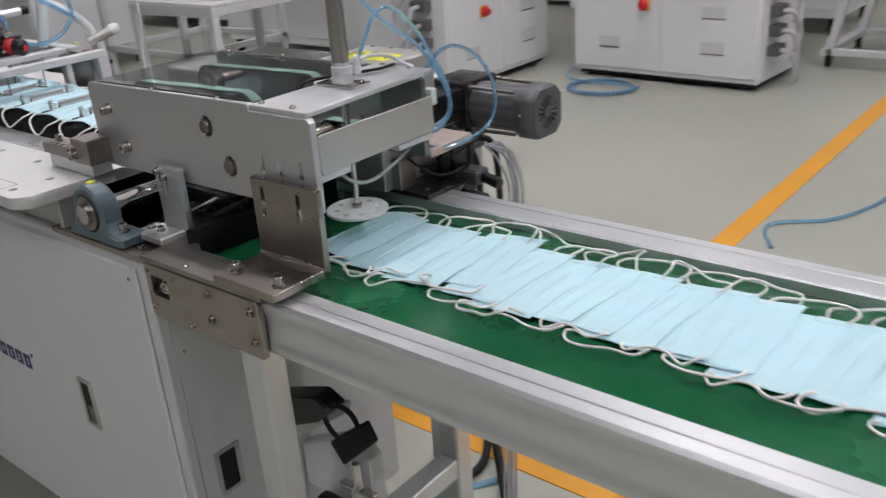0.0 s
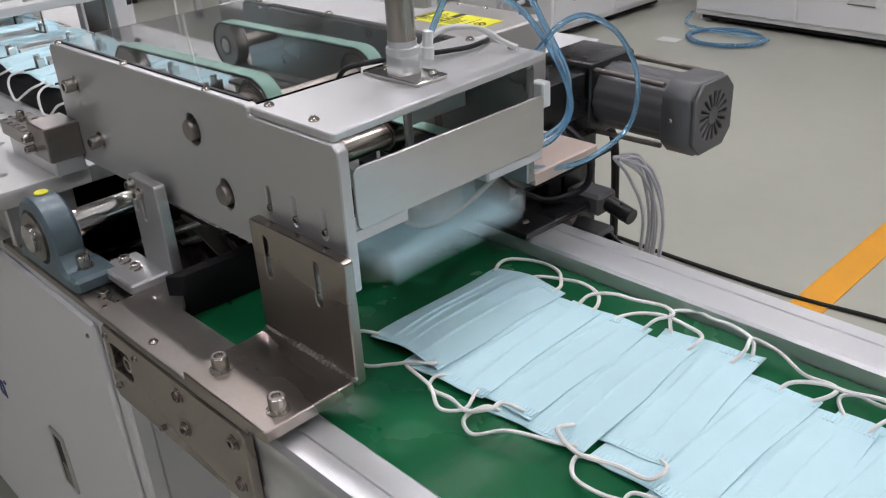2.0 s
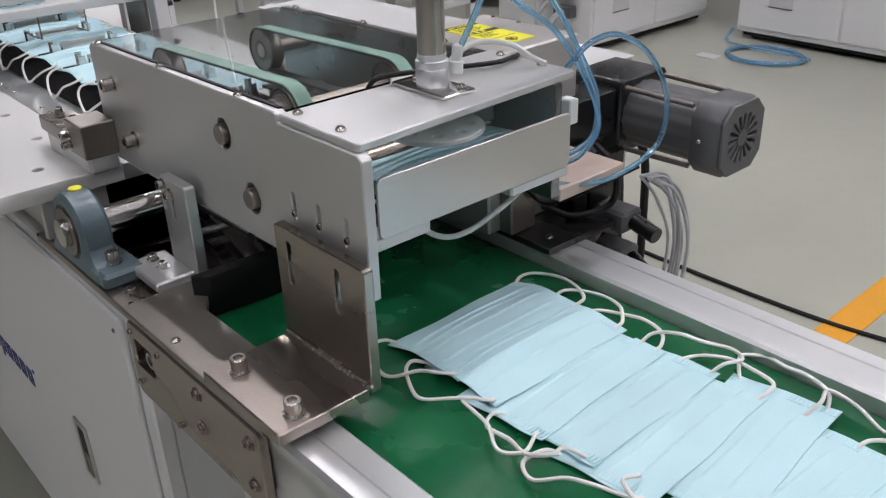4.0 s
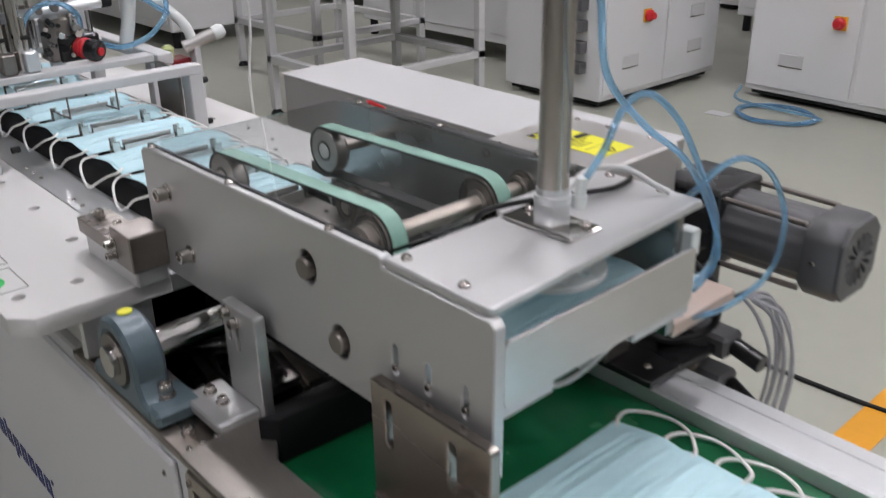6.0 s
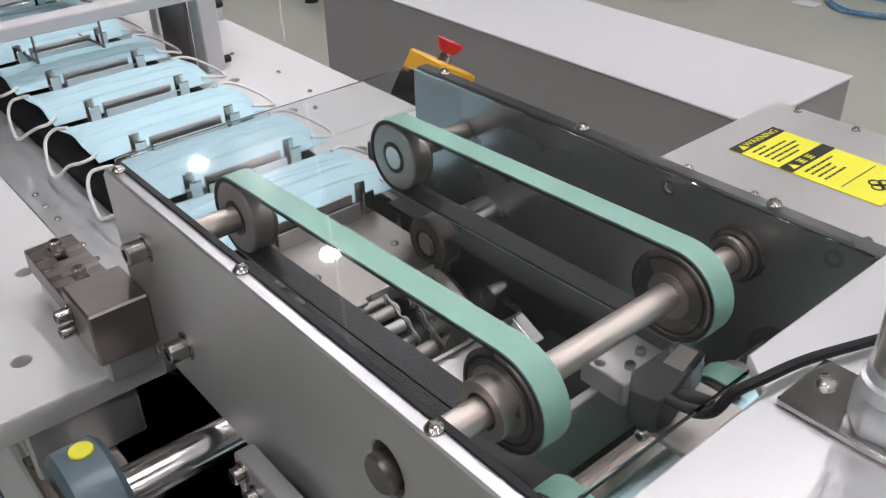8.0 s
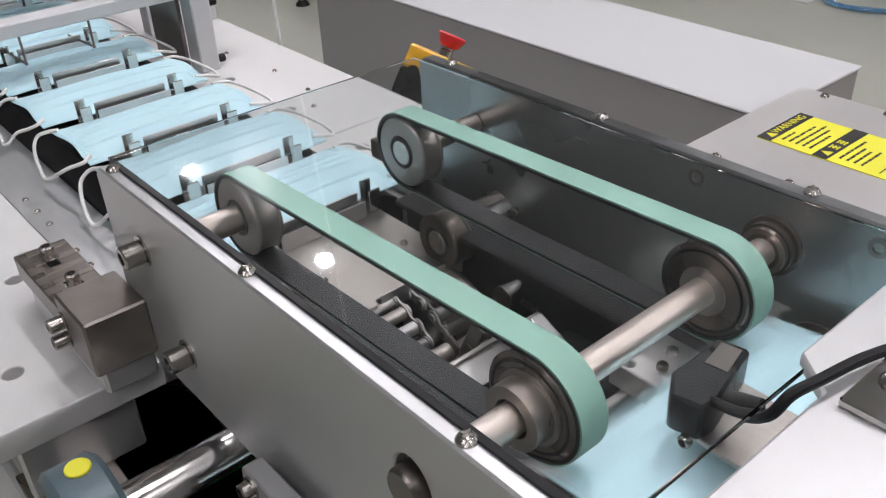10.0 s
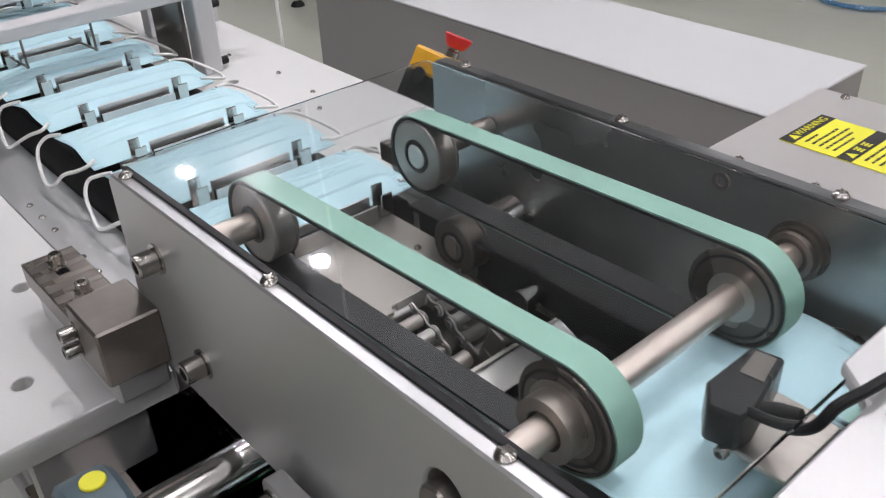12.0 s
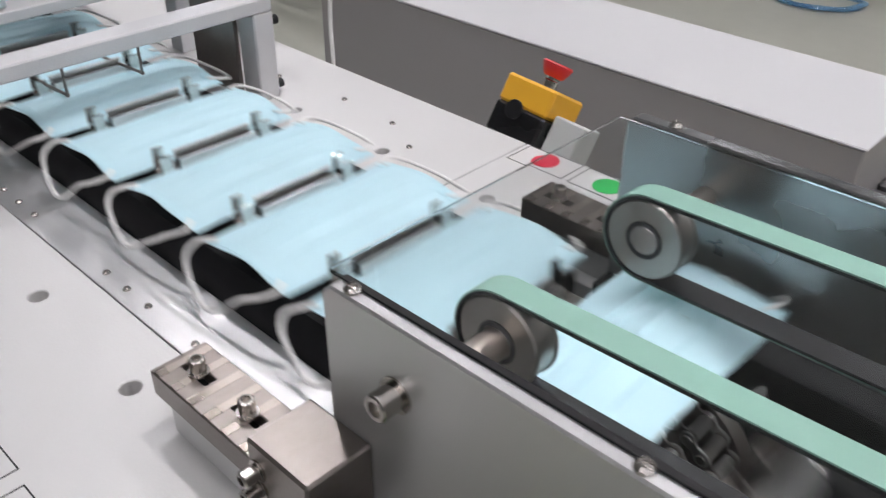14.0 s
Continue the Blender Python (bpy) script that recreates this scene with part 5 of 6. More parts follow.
part("valve", lathe([(0, 0), (0, 0.02), (0.02, 0.022), (0.03, 0.014), (0.05, 0.014), (0.06, 0.007), (0.10, 0.006), (0.10, 0)], (-0.70, 0.715, 0.375), (-0.70, 0.715, 0.5), 20), CHROME, ub)
part("valve_lever", box(-0.735, -0.665, 0.708, 0.722, 0.425, 0.431, 0.001), CHROME, ub)
part("pipe_run", cyl((-0.79, 0.715, 0.36), (-0.64, 0.715, 0.36), 0.02, 18), BLACK_RUBBER, ub)
hose("floor_cable", [(-0.95, 1.16, 0.012), (-0.92, 1.3, 0.012), (-1.05, 1.5, 0.012), (-0.8, 1.22, 0.012)], 0.010, BLACK_RUBBER, "black cable on the floor beside the machine", "cable")

# ---------------------------------------------------------------- cables and hoses on the floor
def floor_hose(name, pts, r, material, label):
    return single(name, sweep([(x, y, r) for x, y in pts], r, 8, 10), material, label, "hose", at=(pts[0][0], pts[0][1], 0))
floor_hose("floor_cable", [(-1.60, 2.36), (-1.30, 2.355), (-1.0, 2.365), (-0.7, 2.40), (-0.2, 2.36), (0.6, 2.2)], 0.0062, BLACK_RUBBER, "black power cable lying across the floor")
floor_hose("floor_hose", [(-0.80, 2.82), (-0.87, 2.95), (-0.86, 3.05), (-0.70, 3.18), (-0.60, 3.45), (-0.60, 3.75), (-0.35, 4.1), (0.2, 4.2)], 0.007, BLUE_TUBE, "blue air hose lying on the floor")
floor_hose("floor_hose", [(-0.96, 1.13), (-0.88, 1.24), (-0.85, 1.30)], 0.007, BLUE_TUBE, "short blue air hose on the floor")
coil = [(-2.48 + 0.20 * math.cos(a * 0.52) * (1 + 0.04 * math.sin(a * 1.7)), 4.62 + 0.17 * math.sin(a * 0.52) * (1 + 0.05 * math.cos(a * 2.3))) for a in range(38)]
b = sweep([(x, y, 0.008 + 0.012 * (i / 37)) for i, (x, y) in enumerate(coil)] + [(-2.75, 4.72, 0.02), (-2.85, 4.9, 0.05)], 0.008, 8, 4)
single("hose_coil", b, BLUE_TUBE, "coiled blue air hose on the floor", "hose", at=(-2.45, 4.62, 0))
single("paper_scrap", box(-2.78, -2.66, 4.42, 4.5, 0, 0.004, 0.001), PAINT_WHITE, "small white paper scrap on the floor", "paper")

# ---------------------------------------------------------------- machines in the background
def cabinet(at, w, d, h, rz, estop, sockets):
    """A white control cabinet; its front looks along -y before it is turned."""
    c = thing("control_cabinet", (0, 0, 0), "white steel control cabinet on castors with two doors", "cabinet", "control cabinets")
    part("body", box(0, w, 0, d, 0.045, h, 0.006), PAINT_CAB, c)
    # solid black box paints the shade under the cabinet
    part("shadow_gap", box(0.03, w - 0.03, 0.03, d - 0.03, 0.02, 0.045, 0), BLACK_RUBBER, c)
    n = 2
    for k in range(n):
        x0, x1 = 0.015 + k * w / n, (k + 1) * w / n - 0.015 + (0.012 if k == 0 else 0)
        dr = part("door", box(x0, x1, -0.012, 0, 0.075, h - 0.03, 0.003), PAINT_CAB, c)
        part("latch", box(x1 - 0.05 if k == 0 else x0 + 0.02, x1 - 0.03 if k == 0 else x0 + 0.04, -0.02, -0.012, h * 0.38, h * 0.38 + 0.07, 0.003), STEEL_DARK, dr)
        for zz in (0.24, 0.44):
            vx = x0 + (x1 - x0) * (0.42 if k == 0 else 0.55)
            if zz < 0.3 or k == 1:
                part("vent", box(vx - 0.07, vx + 0.07, -0.016, -0.012, zz - 0.035, zz + 0.03, 0.002), PAINT_WHITE, dr)
                # dark strip drawn as the vent's shadow
                part("vent_shadow", box(vx - 0.07, vx + 0.07, -0.015, -0.0125, zz - 0.041, zz - 0.0352, 0), STEEL_DARK, dr)
    if estop:
        e = part("switch_plate", box(estop - 0.035, estop + 0.035, -0.018, -0.012, 0.43, 0.50, 0.002), YELLOW, c)
        part("red_switch", lathe([(0, 0), (0, 0.03), (0.02, 0.032), (0.03, 0.02), (0.045, 0.018), (0.045, 0)], (estop, -0.018, 0.465), (estop, -0.2, 0.465), 20), RED, e)
    for x in (0.08, w - 0.08):
        for y in (0.08, d - 0.08):
            part("castor", cyl((x - 0.015, y, 0.022), (x + 0.015, y, 0.022), 0.022, 18), BLACK_RUBBER, c)
    if sockets:
        random.seed(sockets)
        xs = w if sockets > 0 else 0
        sgn = 1 if sockets > 0 else -1
        for k in range(7):
            z = 0.22 + k * 0.11
            sk = part("socket", box(min(xs, xs + sgn * 0.06), max(xs, xs + sgn * 0.06), 0.10, 0.22, z - 0.03, z + 0.03, 0.004), MOTOR_GREY, c)
            part("plug_cable", sweep([(xs + sgn * 0.06, 0.15, z), (xs + sgn * 0.12, 0.16, z - 0.02), (xs + sgn * 0.12, 0.20 + random.random() * 0.1, max(0.03, z - 0.15)), (xs + sgn * (0.07 + random.random() * 0.05), 0.26, max(0.02, z - 0.30))], 0.014, 8, 6), CABLE_GREY, sk)
    c.matrix_basis = Matrix.Translation(at) @ Matrix.Rotation(radians(rz), 4, "Z")
    return c
cabinet((-2.83, 4.90, 0), 1.21, 0.62, 1.75, -2, 0.50, 3)
cabinet((-3.20, 4.06, 0), 1.10, 0.70, 1.75, 90, 0.36, -5)
cabinet((-6.9, 7.2, 0), 1.3, 0.7, 1.75, 0, 0, 0)
cabinet((-5.4, 7.4, 0), 1.3, 0.7, 1.75, 0, 0, 0)

def tube_frame(name, at, w, d, h, label, shelf=True):
    t = thing(name, at, label, "frame table", "frame tables")
    x0, y0, _ = at
    for x in (x0, x0 + w):
        for y in (y0, y0 + d):
            part("leg", box(x - 0.022, x + 0.022, y - 0.022, y + 0.022, 0.03, h - 0.05, 0.003), PAINT_WHITE, t)
            part("foot", lathe([(0, 0), (0, 0.035), (0.012, 0.03), (0.03, 0.012), (0.03, 0)], (x, y, 0), (x, y, 1), 16), BLACK_RUBBER, t)
    for z in ((h - 0.05, h), (0.28, 0.32)):
        for y in (y0, y0 + d):
            part("long_beam", box(x0 - 0.022, x0 + w + 0.022, y - 0.022, y + 0.022, z[0], z[1], 0.003), PAINT_WHITE, t)
        for x in (x0, x0 + w):
            part("cross_beam", box(x - 0.02, x + 0.02, y0 + 0.022, y0 + d - 0.022, z[0] + 0.002, z[1] - 0.002, 0.003), PAINT_WHITE, t)
    return t
tf = tube_frame("frame_table", (-4.40, 2.80, 0), 0.70, 0.85, 0.72, "white square-tube frame table with a hopper")
part("hopper", lathe([(0, 0.05), (0.10, 0.06), (0.24, 0.22), (0.30, 0.22), (0.30, 0.20), (0.24, 0.20), (0.10, 0.045), (0, 0.05)], (-4.0, 3.1, 0.62), (-4.0, 3.1, 1.5), 4), PAINT_WHITE, tf)
part("deck", box(-4.42, -3.68, 2.78, 3.67, 0.7205, 0.735, 0.002), PAINT_CAB, tf)
part("pan", box(-4.35, -3.75, 2.9, 3.5, 0.735, 0.80, 0.004), STEEL, tf)
tube_frame("frame_table", (-5.6, 3.3, 0), 0.9, 0.8, 0.75, "white square-tube frame table by the next line")
def floor_machine(at, w, d, h, seed_):
    t = thing("production_machine", at, "white production machine with dark rollers and drives", "machine", "production machines")
    x, y, _ = at
    random.seed(seed_)
    part("cabinet", box(x, x + w, y, y + d, 0.12, h * 0.62, 0.01), PAINT_CAB, t)
    for dx in (0.06, w - 0.06):
        for dy in (0.06, d - 0.06):
            part("foot", cyl((x + dx, y + dy, 0), (x + dx, y + dy, 0.12), 0.03, 14), BLACK_RUBBER, t)
    part("side_frame", prism([(x + 0.03, h * 0.62), (x + w - 0.05, h * 0.62), (x + w - 0.15, h), (x + 0.2, h)], 1, y + 0.04, y + 0.07, 0.004), PAINT_WHITE, t)
    part("side_frame", prism([(x + 0.03, h * 0.62), (x + w - 0.05, h * 0.62), (x + w - 0.15, h), (x + 0.2, h)], 1, y + d - 0.07, y + d - 0.04, 0.004), PAINT_WHITE, t)
    for k in range(4):
        xx = x + 0.25 + k * (w - 0.5) / 3
        part("roller", cyl((xx, y + 0.07, h * (0.72 + 0.06 * (k % 2))), (xx, y + d - 0.07, h * (0.72 + 0.06 * (k % 2))), 0.04, 20), STEEL_DARK if k % 2 else CHROME, t)
    part("drive", box(x + w * 0.3, x + w * 0.55, y - 0.08, y, h * 0.45, h * 0.6, 0.01), MOTOR_GREY, t)
    for k in range(3):
        part("panel", box(x + 0.05 + k * w / 3, x - 0.05 + (k + 1) * w / 3, y - 0.006, y, 0.18, h * 0.42, 0.003), PAINT_CAB, t)
floor_machine((-5.9, 4.55, 0), 2.0, 0.8, 1.3, 3)
floor_machine((-8.8, 3.2, 0), 2.4, 0.9, 1.4, 5)
floor_machine((-8.6, 5.2, 0), 2.2, 0.9, 1.4, 6)
floor_machine((-3.9, 6.6, 0), 2.2, 0.9, 1.4, 8)
# mask-material roll on its stand
rs = thing("roll_stand", (-1.2, 5.9, 0), "white tube roll stand on castors with a white fabric roll", "roll stand")
for x in (-1.48, -0.62):
    part("upright", prism([(x - 0.02, 0.10), (x + 0.03, 0.10), (x + 0.23, 1.1), (x + 0.18, 1.1)], 1, 5.62, 5.66, 0.003), PAINT_WHITE, rs)
    part("upright", prism([(x - 0.02, 0.10), (x + 0.03, 0.10), (x + 0.23, 1.1), (x + 0.18, 1.1)], 1, 6.30, 6.34, 0.003), PAINT_WHITE, rs)
    part("base_beam", box(x - 0.03, x + 0.03, 5.6, 6.36, 0.08, 0.12, 0.003), PAINT_WHITE, rs)
    for y in (5.66, 6.30):
        part("castor", cyl((x - 0.012, y, 0.04), (x + 0.012, y, 0.04), 0.04, 18), BLACK_RUBBER, rs)
part("base_beam", box(-1.48, -0.62, 5.6, 5.65, 0.08, 0.12, 0.003), PAINT_WHITE, rs)
part("base_beam", box(-1.48, -0.62, 6.31, 6.36, 0.08, 0.12, 0.003), PAINT_WHITE, rs)
part("spindle", cyl((-0.95, 5.58, 0.45), (-0.95, 6.38, 0.45), 0.035, 20), STEEL_DARK, rs)
part("fabric_roll", pipe((-0.95, 5.70, 0.45), (-0.95, 6.25, 0.45), 0.23, 0.04, 40), LOOP, rs, "roll of white nonwoven fabric")

# ---------------------------------------------------------------- chain carriers
PITCH = 0.111
CARRIER_X = -1.191
STARTS = (-1.34, 0.85, 2.95, 5.05, 7.25, 9.33, 11.37, 13.71)
def build_carrier():
    """A carrier plate with its strip at the back end; origin at the strip, z at the plate's top."""
    c = thing("chain_carrier", (0, 0, 0), "bright steel chain carrier plate with folded clips", "chain carrier", "chain carriers")
    pl = part("plate", prism([(-0.008, -0.0470), (-0.008, 0.0535), (0.098, 0.0535), (0.098, -0.0240), (0.104, -0.0260), (0.104, -0.0330), (0.098, -0.0390), (0.098, -0.0470)], 2, -0.003, 0.0, 0.0004), STEEL_DULL, c)
    part("front_lip", box(0.098, 0.0992, -0.020, 0.0535, -0.012, 0.0015, 0.0003), STEEL, pl)
    for y in (-0.036, 0.035):
        part_mesh("screw", PAN_SMALL, pl, (0.055, y, 0.0))
    st_ = bmesh.new()
    box(-0.0045, -0.0030, -0.037, 0.037, 0.0, 0.019, 0.0003, st_)
    box(0.0030, 0.0045, -0.037, 0.039, 0.0, 0.0135, 0.0003, st_)
    box(-0.0045, 0.0045, -0.037, 0.037, -0.0005, 0.001, 0.0003, st_)
    sp_ = part("strip", st_, STEEL, c)
    part("strip_insert", box(-0.0029, 0.0029, -0.036, 0.036, 0.001, 0.0118, 0), BLACK_DEEP, sp_)
    for y in (-0.0485, 0.0485):
        cl = bmesh.new()
        box(-0.0100, -0.0082, y - 0.005, y + 0.005, 0.0, 0.0235, 0.0003, cl)
        box(0.0010, 0.0028, y - 0.004, y + 0.006, 0.0, 0.0190, 0.0003, cl)
        box(-0.0100, 0.0028, y - 0.005, y + 0.005, -0.0005, 0.0015, 0.0003, cl)
        part("clip", cl, CHROME, c)
    for y in (-0.02, 0.02):
        ch = bmesh.new()
        for k in range(5):
            x = 0.004 + k * 0.0222
            cyl((x, y - 0.008, -0.014), (x, y + 0.008, -0.014), 0.006, 12, 0.0004, ch)
            box(x - 0.011, x + 0.011, y - 0.0105, y - 0.0085, -0.020, -0.008, 0.001, ch)
            box(x - 0.011, x + 0.011, y + 0.0085, y + 0.0105, -0.020, -0.008, 0.001, ch)
        part("chain", ch, STEEL_DARK, c)
    return c

# ---------------------------------------------------------------- masks
def sheet_mesh(seed_, arch=0.0):
    """A pleated sheet, 95 mm by 175 mm, with pressed ends."""
    random.seed(seed_)
    ph = [random.uniform(0, 6.28) for _ in range(6)]
    nx, ny = 60, 16
    W, L = 0.0475, 0.0875
    def h(u, v):
        e = max(0.0, 1 - abs(v) ** 6)
        z = 0.0
        for c, w_ in ((-0.58, 0.16), (-0.30, 0.10), (-0.12, 0.17), (0.34, 0.14)):
            d = (u - c) / w_
            if 0 <= d < 1:
                z += (0.0019 if arch else 0.0012) * d * e
        z += (0.0034 if arch else 0.0020) * (1 - u * u) * (1 - abs(v) ** 3) * e
        z += 0.0006 * math.sin(5 * v + 3 * u + ph[0]) * e + 0.0005 * math.sin(9 * u - 4 * v + ph[1]) * e
        return z + arch * (1 - u * u)
    bm = bmesh.new()
    def wob(u, v):
        return 0.0012 * math.sin(4 * v + ph[2]) * (1 if u > 0 else -1) * abs(u) ** 3, 0.0010 * math.sin(5 * u + ph[3]) * abs(v) ** 3
    topv, botv = [], []
    for i in range(nx + 1):
        u = -1 + 2 * i / nx
        for store, dz in ((topv, 0.0009), (botv, 0.0)):
            row = []
            for j in range(ny + 1):
                v = -1 + 2 * j / ny
                a, b_ = wob(u, v)
                row.append(bm.verts.new((u * W + a, v * L + b_, h(u, v) + dz)))
            store.append(row)
    for i in range(nx):
        for j in range(ny):
            bm.faces.new((topv[i][j], topv[i + 1][j], topv[i + 1][j + 1], topv[i][j + 1]))
            bm.faces.new((botv[i][j], botv[i][j + 1], botv[i + 1][j + 1], botv[i + 1][j]))
    for i in range(nx):
        bm.faces.new((topv[i][0], botv[i][0], botv[i + 1][0], topv[i + 1][0]))
        bm.faces.new((topv[i][ny], topv[i + 1][ny], botv[i + 1][ny], botv[i][ny]))
    for j in range(ny):
        bm.faces.new((topv[0][j], topv[0][j + 1], botv[0][j + 1], botv[0][j]))
        bm.faces.new((topv[nx][j], botv[nx][j], botv[nx][j + 1], topv[nx][j + 1]))
    return finish("sheet", bm, MASK, True)

def seam_mesh(arch=0.0):
    bm = bmesh.new()
    for k in range(26):
        x = -0.0455 + k * 0.0036
        z = arch * (1 - ((x + 0.0011) / 0.0475) ** 2)
        box(x, x + 0.0022, -0.0045, 0.0045, z, z + 0.0011, 0, bm)
    return finish("seam", bm, MASK_SEAM, False)

def loop_mesh(pts):
    return finish("ear_loop", sweep(pts, 0.0019, 7, 7, None, False, 0.85), LOOP)

# ear loops, hinged on the mask's end: y points away from the mask
LOOPS_PILE = [loop_mesh(p) for p in (
    [(-0.038, -0.006, -0.0012), (-0.040, 0.006, 0.003), (-0.028, 0.024, 0.004), (-0.004, 0.031, 0.006), (0.022, 0.028, 0.005), (0.043, 0.018, 0.006), (0.045, 0.004, 0.005), (0.038, -0.006, -0.0012)],
    [(-0.038, -0.006, -0.0012), (-0.050, 0.004, 0.004), (-0.044, 0.022, 0.005), (-0.016, 0.026, 0.007), (0.012, 0.033, 0.006), (0.038, 0.030, 0.005), (0.050, 0.012, 0.006), (0.038, -0.006, -0.0012)],
    [(-0.038, -0.006, -0.0012), (-0.032, 0.010, 0.008), (-0.010, 0.019, 0.012), (0.012, 0.024, 0.010), (0.034, 0.037, 0.005), (0.052, 0.026, 0.006), (0.046, 0.006, 0.008), (0.038, -0.006, -0.0012)],
    [(-0.038, -0.006, -0.0012), (-0.046, 0.010, 0.006), (-0.034, 0.030, 0.010), (-0.012, 0.022, 0.014), (0.008, 0.018, 0.010), (0.028, 0.026, 0.004), (0.040, 0.012, 0.006), (0.038, -0.006, -0.0012)],
    [(-0.038, -0.006, -0.0012), (-0.028, 0.012, 0.014), (-0.030, 0.028, 0.018), (-0.008, 0.034, 0.010), (0.020, 0.024, 0.004), (0.046, 0.024, 0.004), (0.052, 0.008, 0.006), (0.038, -0.006, -0.0012)])]
LOOPS_FEED = [loop_mesh(p) for p in (
    [(-0.038, -0.008, 0.002), (-0.046, 0.006, 0.004), (-0.045, 0.020, 0.005), (-0.030, 0.034, 0.003), (-0.008, 0.041, 0.001), (0.014, 0.034, 0.001), (0.030, 0.018, 0.003), (0.040, 0.004, 0.004), (0.038, -0.008, 0.002)],
    [(-0.038, -0.008, 0.002), (-0.045, 0.008, 0.005), (-0.040, 0.026, 0.004), (-0.018, 0.040, 0.001), (0.004, 0.038, 0.0), (0.024, 0.026, 0.002), (0.040, 0.010, 0.005), (0.038, -0.008, 0.002)])]
LOOPS_NEAR = [loop_mesh([(-x, 0.76 * y, z) for x, y, z in p]) for p in (
    [(-0.038, -0.008, 0.002), (-0.046, 0.002, 0.006), (-0.053, 0.014, 0.008), (-0.046, 0.030, 0.006), (-0.020, 0.047, 0.001), (-0.006, 0.047, 0.001), (0.012, 0.034, 0.005), (0.030, 0.018, 0.008), (0.043, 0.003, 0.006), (0.038, -0.008, 0.002)],
    [(-0.038, -0.008, 0.002), (-0.050, 0.004, 0.006), (-0.050, 0.022, 0.007), (-0.034, 0.040, 0.003), (-0.012, 0.050, 0.001), (0.002, 0.044, 0.002), (0.018, 0.026, 0.008), (0.034, 0.013, 0.008), (0.042, 0.001, 0.006), (0.038, -0.008, 0.002)])]
SHEETS = [sheet_mesh(k) for k in range(4)]
SHEETS_FEED = [sheet_mesh(k, 0.0065) for k in range(10, 13)]
SEAM, SEAM_FEED = seam_mesh(), seam_mesh(0.0065)

def build_mask(k, feed):
    m = thing("face_mask", (0, 0, 0), "pale blue pleated face mask with white ear loops" + (" on the belt" if not feed else " on the chain"), "face mask", "face masks")
    part_mesh("sheet", SHEETS_FEED[k % 3] if feed else SHEETS[k % 4], m)
    loops = []
    for s in (-1, 1):
        part_mesh("end_seam", SEAM_FEED if feed else SEAM, m, (0, s * 0.081, 0.0004))
        src = (LOOPS_FEED if s > 0 else LOOPS_NEAR)[k % 2] if feed else LOOPS_PILE[(k * 2 + (3 if s > 0 else 0) + k // 3) % 5]
        mm = Matrix.Rotation(math.pi if s < 0 else 0, 4, "Z") @ Matrix.Diagonal((-1 if (k % 3 == 1) else 1, 1, 1, 1))
        lp = part_mesh("ear_loop", src, m, (0, s * 0.086, 0.0), m=mm)
        loops.append((s, lp))
    return m, loops

MASK_Y = 0.848
TILT = -3.6
PILE_X, PILE_Z, SHIFT = -0.757, 0.7872, 0.052

def track(events, t):
    """Straight lines between events of (time, value...)."""
    if t <= events[0][0]:
        return events[0][1:]
    for a, b in zip(events, events[1:]):
        if t <= b[0]:
            f = (t - a[0]) / (b[0] - a[0])
            return tuple(p + (q - p) * f for p, q in zip(a[1:], b[1:]))
    return events[-1][1:]

def rows_of(events, make):
    ts = sorted({0.0, 14.0} | {round(e[0], 3) for e in events if 0 < e[0] < 14})
    return [(t, make(*track(events, t))) for t in ts]

def mask_events(c):
    """Place, height, tilt and loop droop of the mask that is passed on in cycle c."""
    ev = [(-5.0, -1.2535 - PITCH * c, 0.909, 0.0, 1.0)]
    for i, s in enumerate(STARTS):
        if i < c:
            x = -1.2535 - PITCH * (c - i)
            ev += [(s, x, 0.909, 0.0, 1.0), (s + 0.28, x + PITCH, 0.909, 0.0, 1.0)]
        elif i == c:
            ev += [(s, -1.2535, 0.909, 0.0, 1.0), (s + 0.20, -1.155, 0.911, 0.0, 1.0), (s + 0.33, -1.088, 0.944, -1.0, 0.6), (s + 0.88, PILE_X, 0.948, 0.0, 0.6), (s + 1.10, PILE_X, 0.948, 0.0, 0.6), (s + 1.215, PILE_X, PILE_Z, TILT, 0.0)]
        else:
            x = PILE_X + SHIFT * (i - c - 1)
            ev += [(s + 0.72, x, PILE_Z, TILT, 0.0), (s + 0.95, x + SHIFT, PILE_Z, TILT, 0.0)]
    return ev

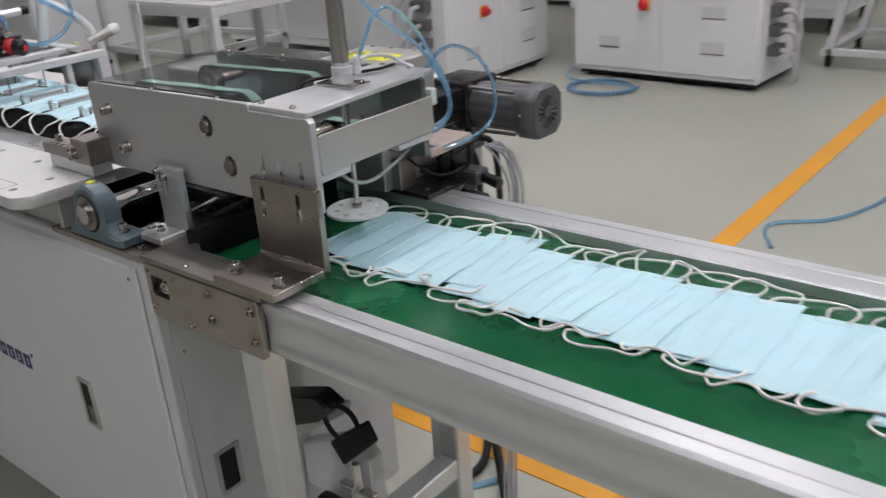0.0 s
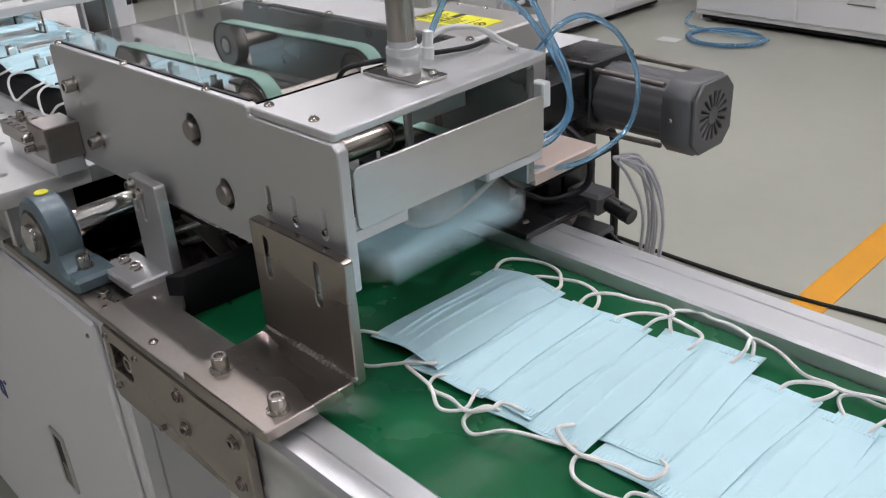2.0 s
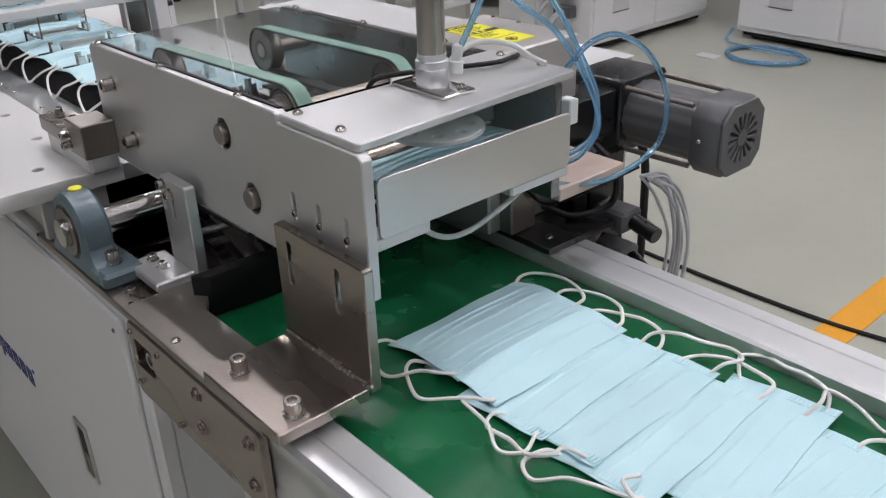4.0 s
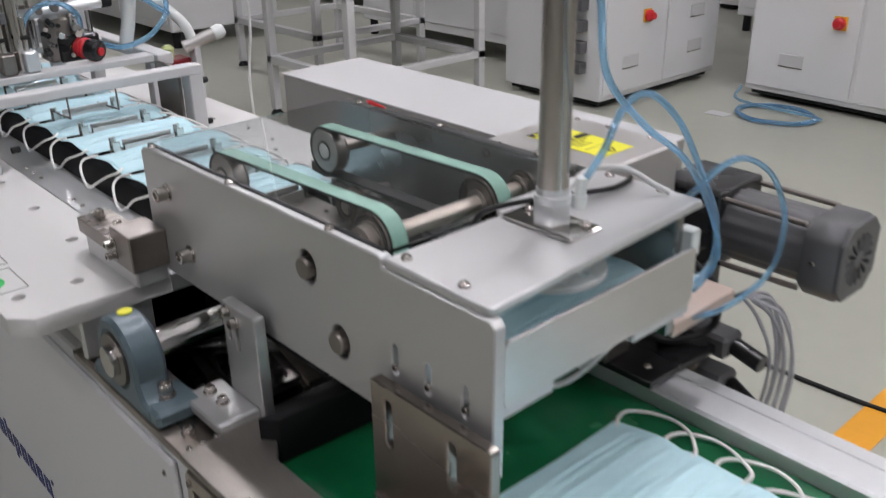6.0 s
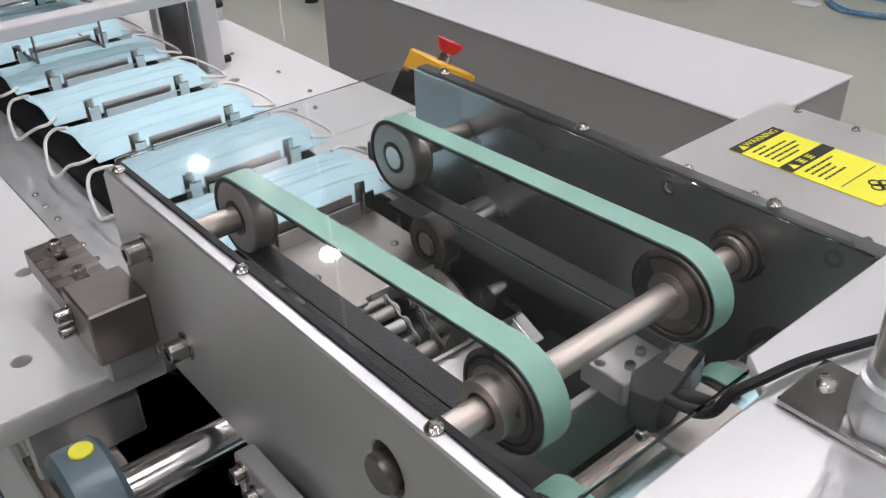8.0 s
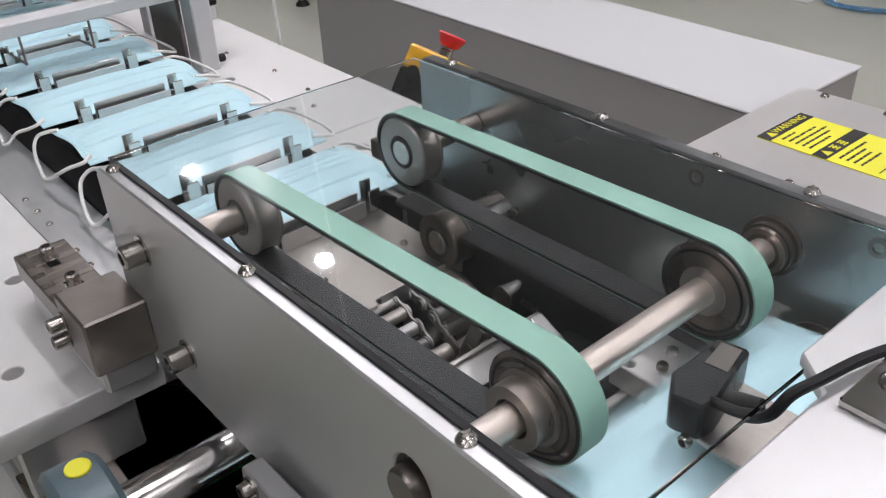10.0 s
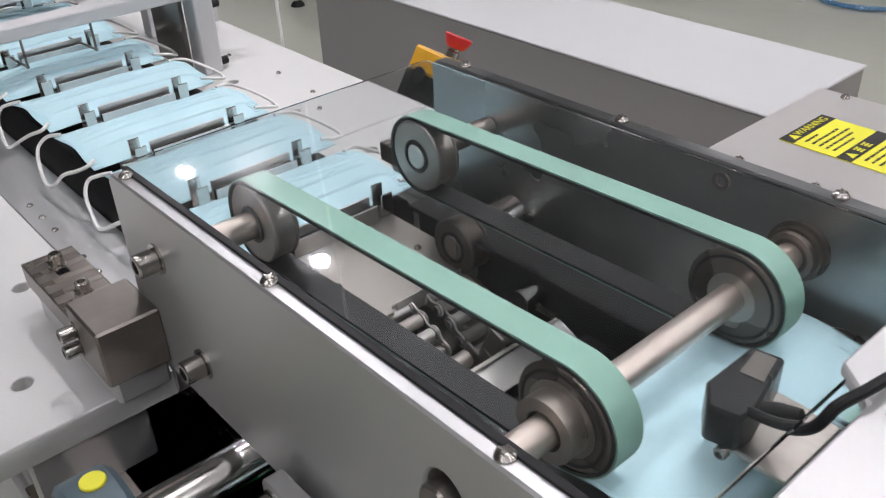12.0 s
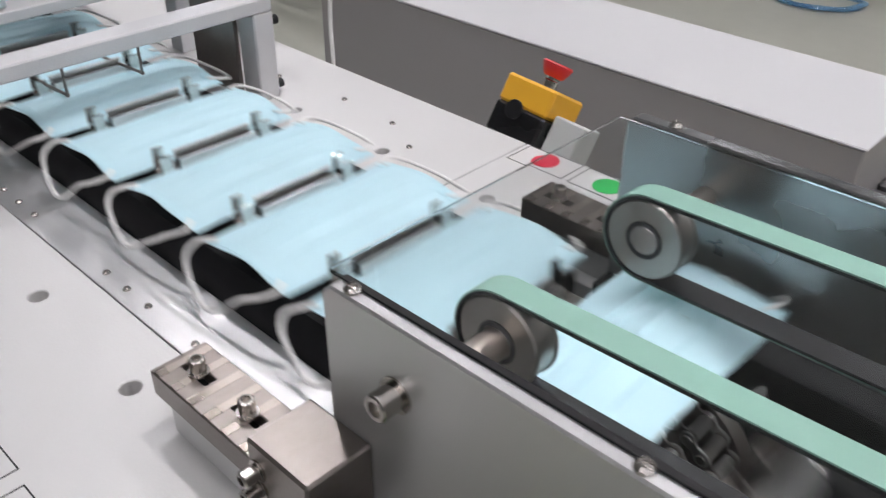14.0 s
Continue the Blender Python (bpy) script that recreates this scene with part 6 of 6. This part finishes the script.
def motions():
    """All that moves: masks, carriers and the press disc."""
    random.seed(21)
    # masks that already lie on the belt
    for j in range(1, 26):
        m, _ = build_mask(j, False)
        dy, rz = random.uniform(-0.008, 0.008), random.uniform(-5.0, 5.0)
        if j == 4:
            dy, rz = 0.022, 4.0
        ev = [(-5.0, PILE_X + SHIFT * j)]
        for i, s in enumerate(STARTS[1:]):
            ev += [(s + 0.72, PILE_X + SHIFT * (j + i)), (s + 0.95, PILE_X + SHIFT * (j + i + 1))]
        walk(m, rows_of(ev, lambda x, dy=dy, rz=rz: pose(x, MASK_Y + dy, PILE_Z, 0, TILT, rz)))
    # masks that pass from the chain to the belt, and those that stay on the chain
    for c in range(0, 20):
        m, loops = build_mask(c, True)
        dy, rz = random.uniform(-0.002, 0.002), random.uniform(-0.8, 0.8)
        ev = mask_events(c)
        walk(m, rows_of(ev, lambda x, z, a, d, dy=dy, rz=rz: pose(x, MASK_Y + dy, z, 0, a, rz)))
        for s, lp in loops:
            base_ = lp.matrix_basis.copy()
            droop = (44 if s < 0 else 22)
            def loop_pose(x, z, a, d, s=s, base_=base_, droop=droop):
                return Matrix.Translation(base_.translation) @ Matrix.Rotation(radians(droop * d) * (1 if s < 0 else -1), 4, "X") @ Matrix.Rotation(math.pi if s < 0 else 0, 4, "Z")
            lp.matrix_basis = loop_pose(*track(ev, 0))
            walk(lp, rows_of(ev, loop_pose))
    # carriers
    for k in range(0, 24):
        c = build_carrier()
        n = k - 7
        ev = [(-5.0, CARRIER_X - PITCH * n)]
        for s in STARTS:
            ev += [(s, CARRIER_X - PITCH * n), (s + 0.28, CARRIER_X - PITCH * (n - 1))]
            n -= 1
        def carrier_pose(x):
            if x <= CARRIER_X:
                return pose(x, 0.845, 0.9055)
            R, cx, cz = 0.0635, -1.110, 0.842
            run = x - CARRIER_X
            turn = min(200.0, run / PITCH * 115.0)
            back = max(0.0, run - PITCH * 200.0 / 115.0)
            # the plate turns down round the sprocket and goes back below
            return Matrix.Translation((cx - back, 0.845, cz - 0.6 * back)) @ Matrix.Rotation(radians(turn), 4, "Y") @ pose(CARRIER_X - cx, 0, R)
        ts = sorted({0.0, 14.0} | {round(e[0], 3) for e in ev if 0 < e[0] < 14} | {round(s + 0.14, 3) for s in STARTS if 0 < s + 0.14 < 14})
        walk(c, [(t, carrier_pose(track(ev, t)[0])) for t in ts])
    # press disc
    ev = [(-5.0, 0.985)]
    for s in STARTS:
        ev += [(s + 1.08, 0.985), (s + 1.22, 0.836), (s + 1.38, 0.836), (s + 1.53, 0.985)]
    walk(press, rows_of(ev, lambda z: pose(CX, CY, z)))


motions()
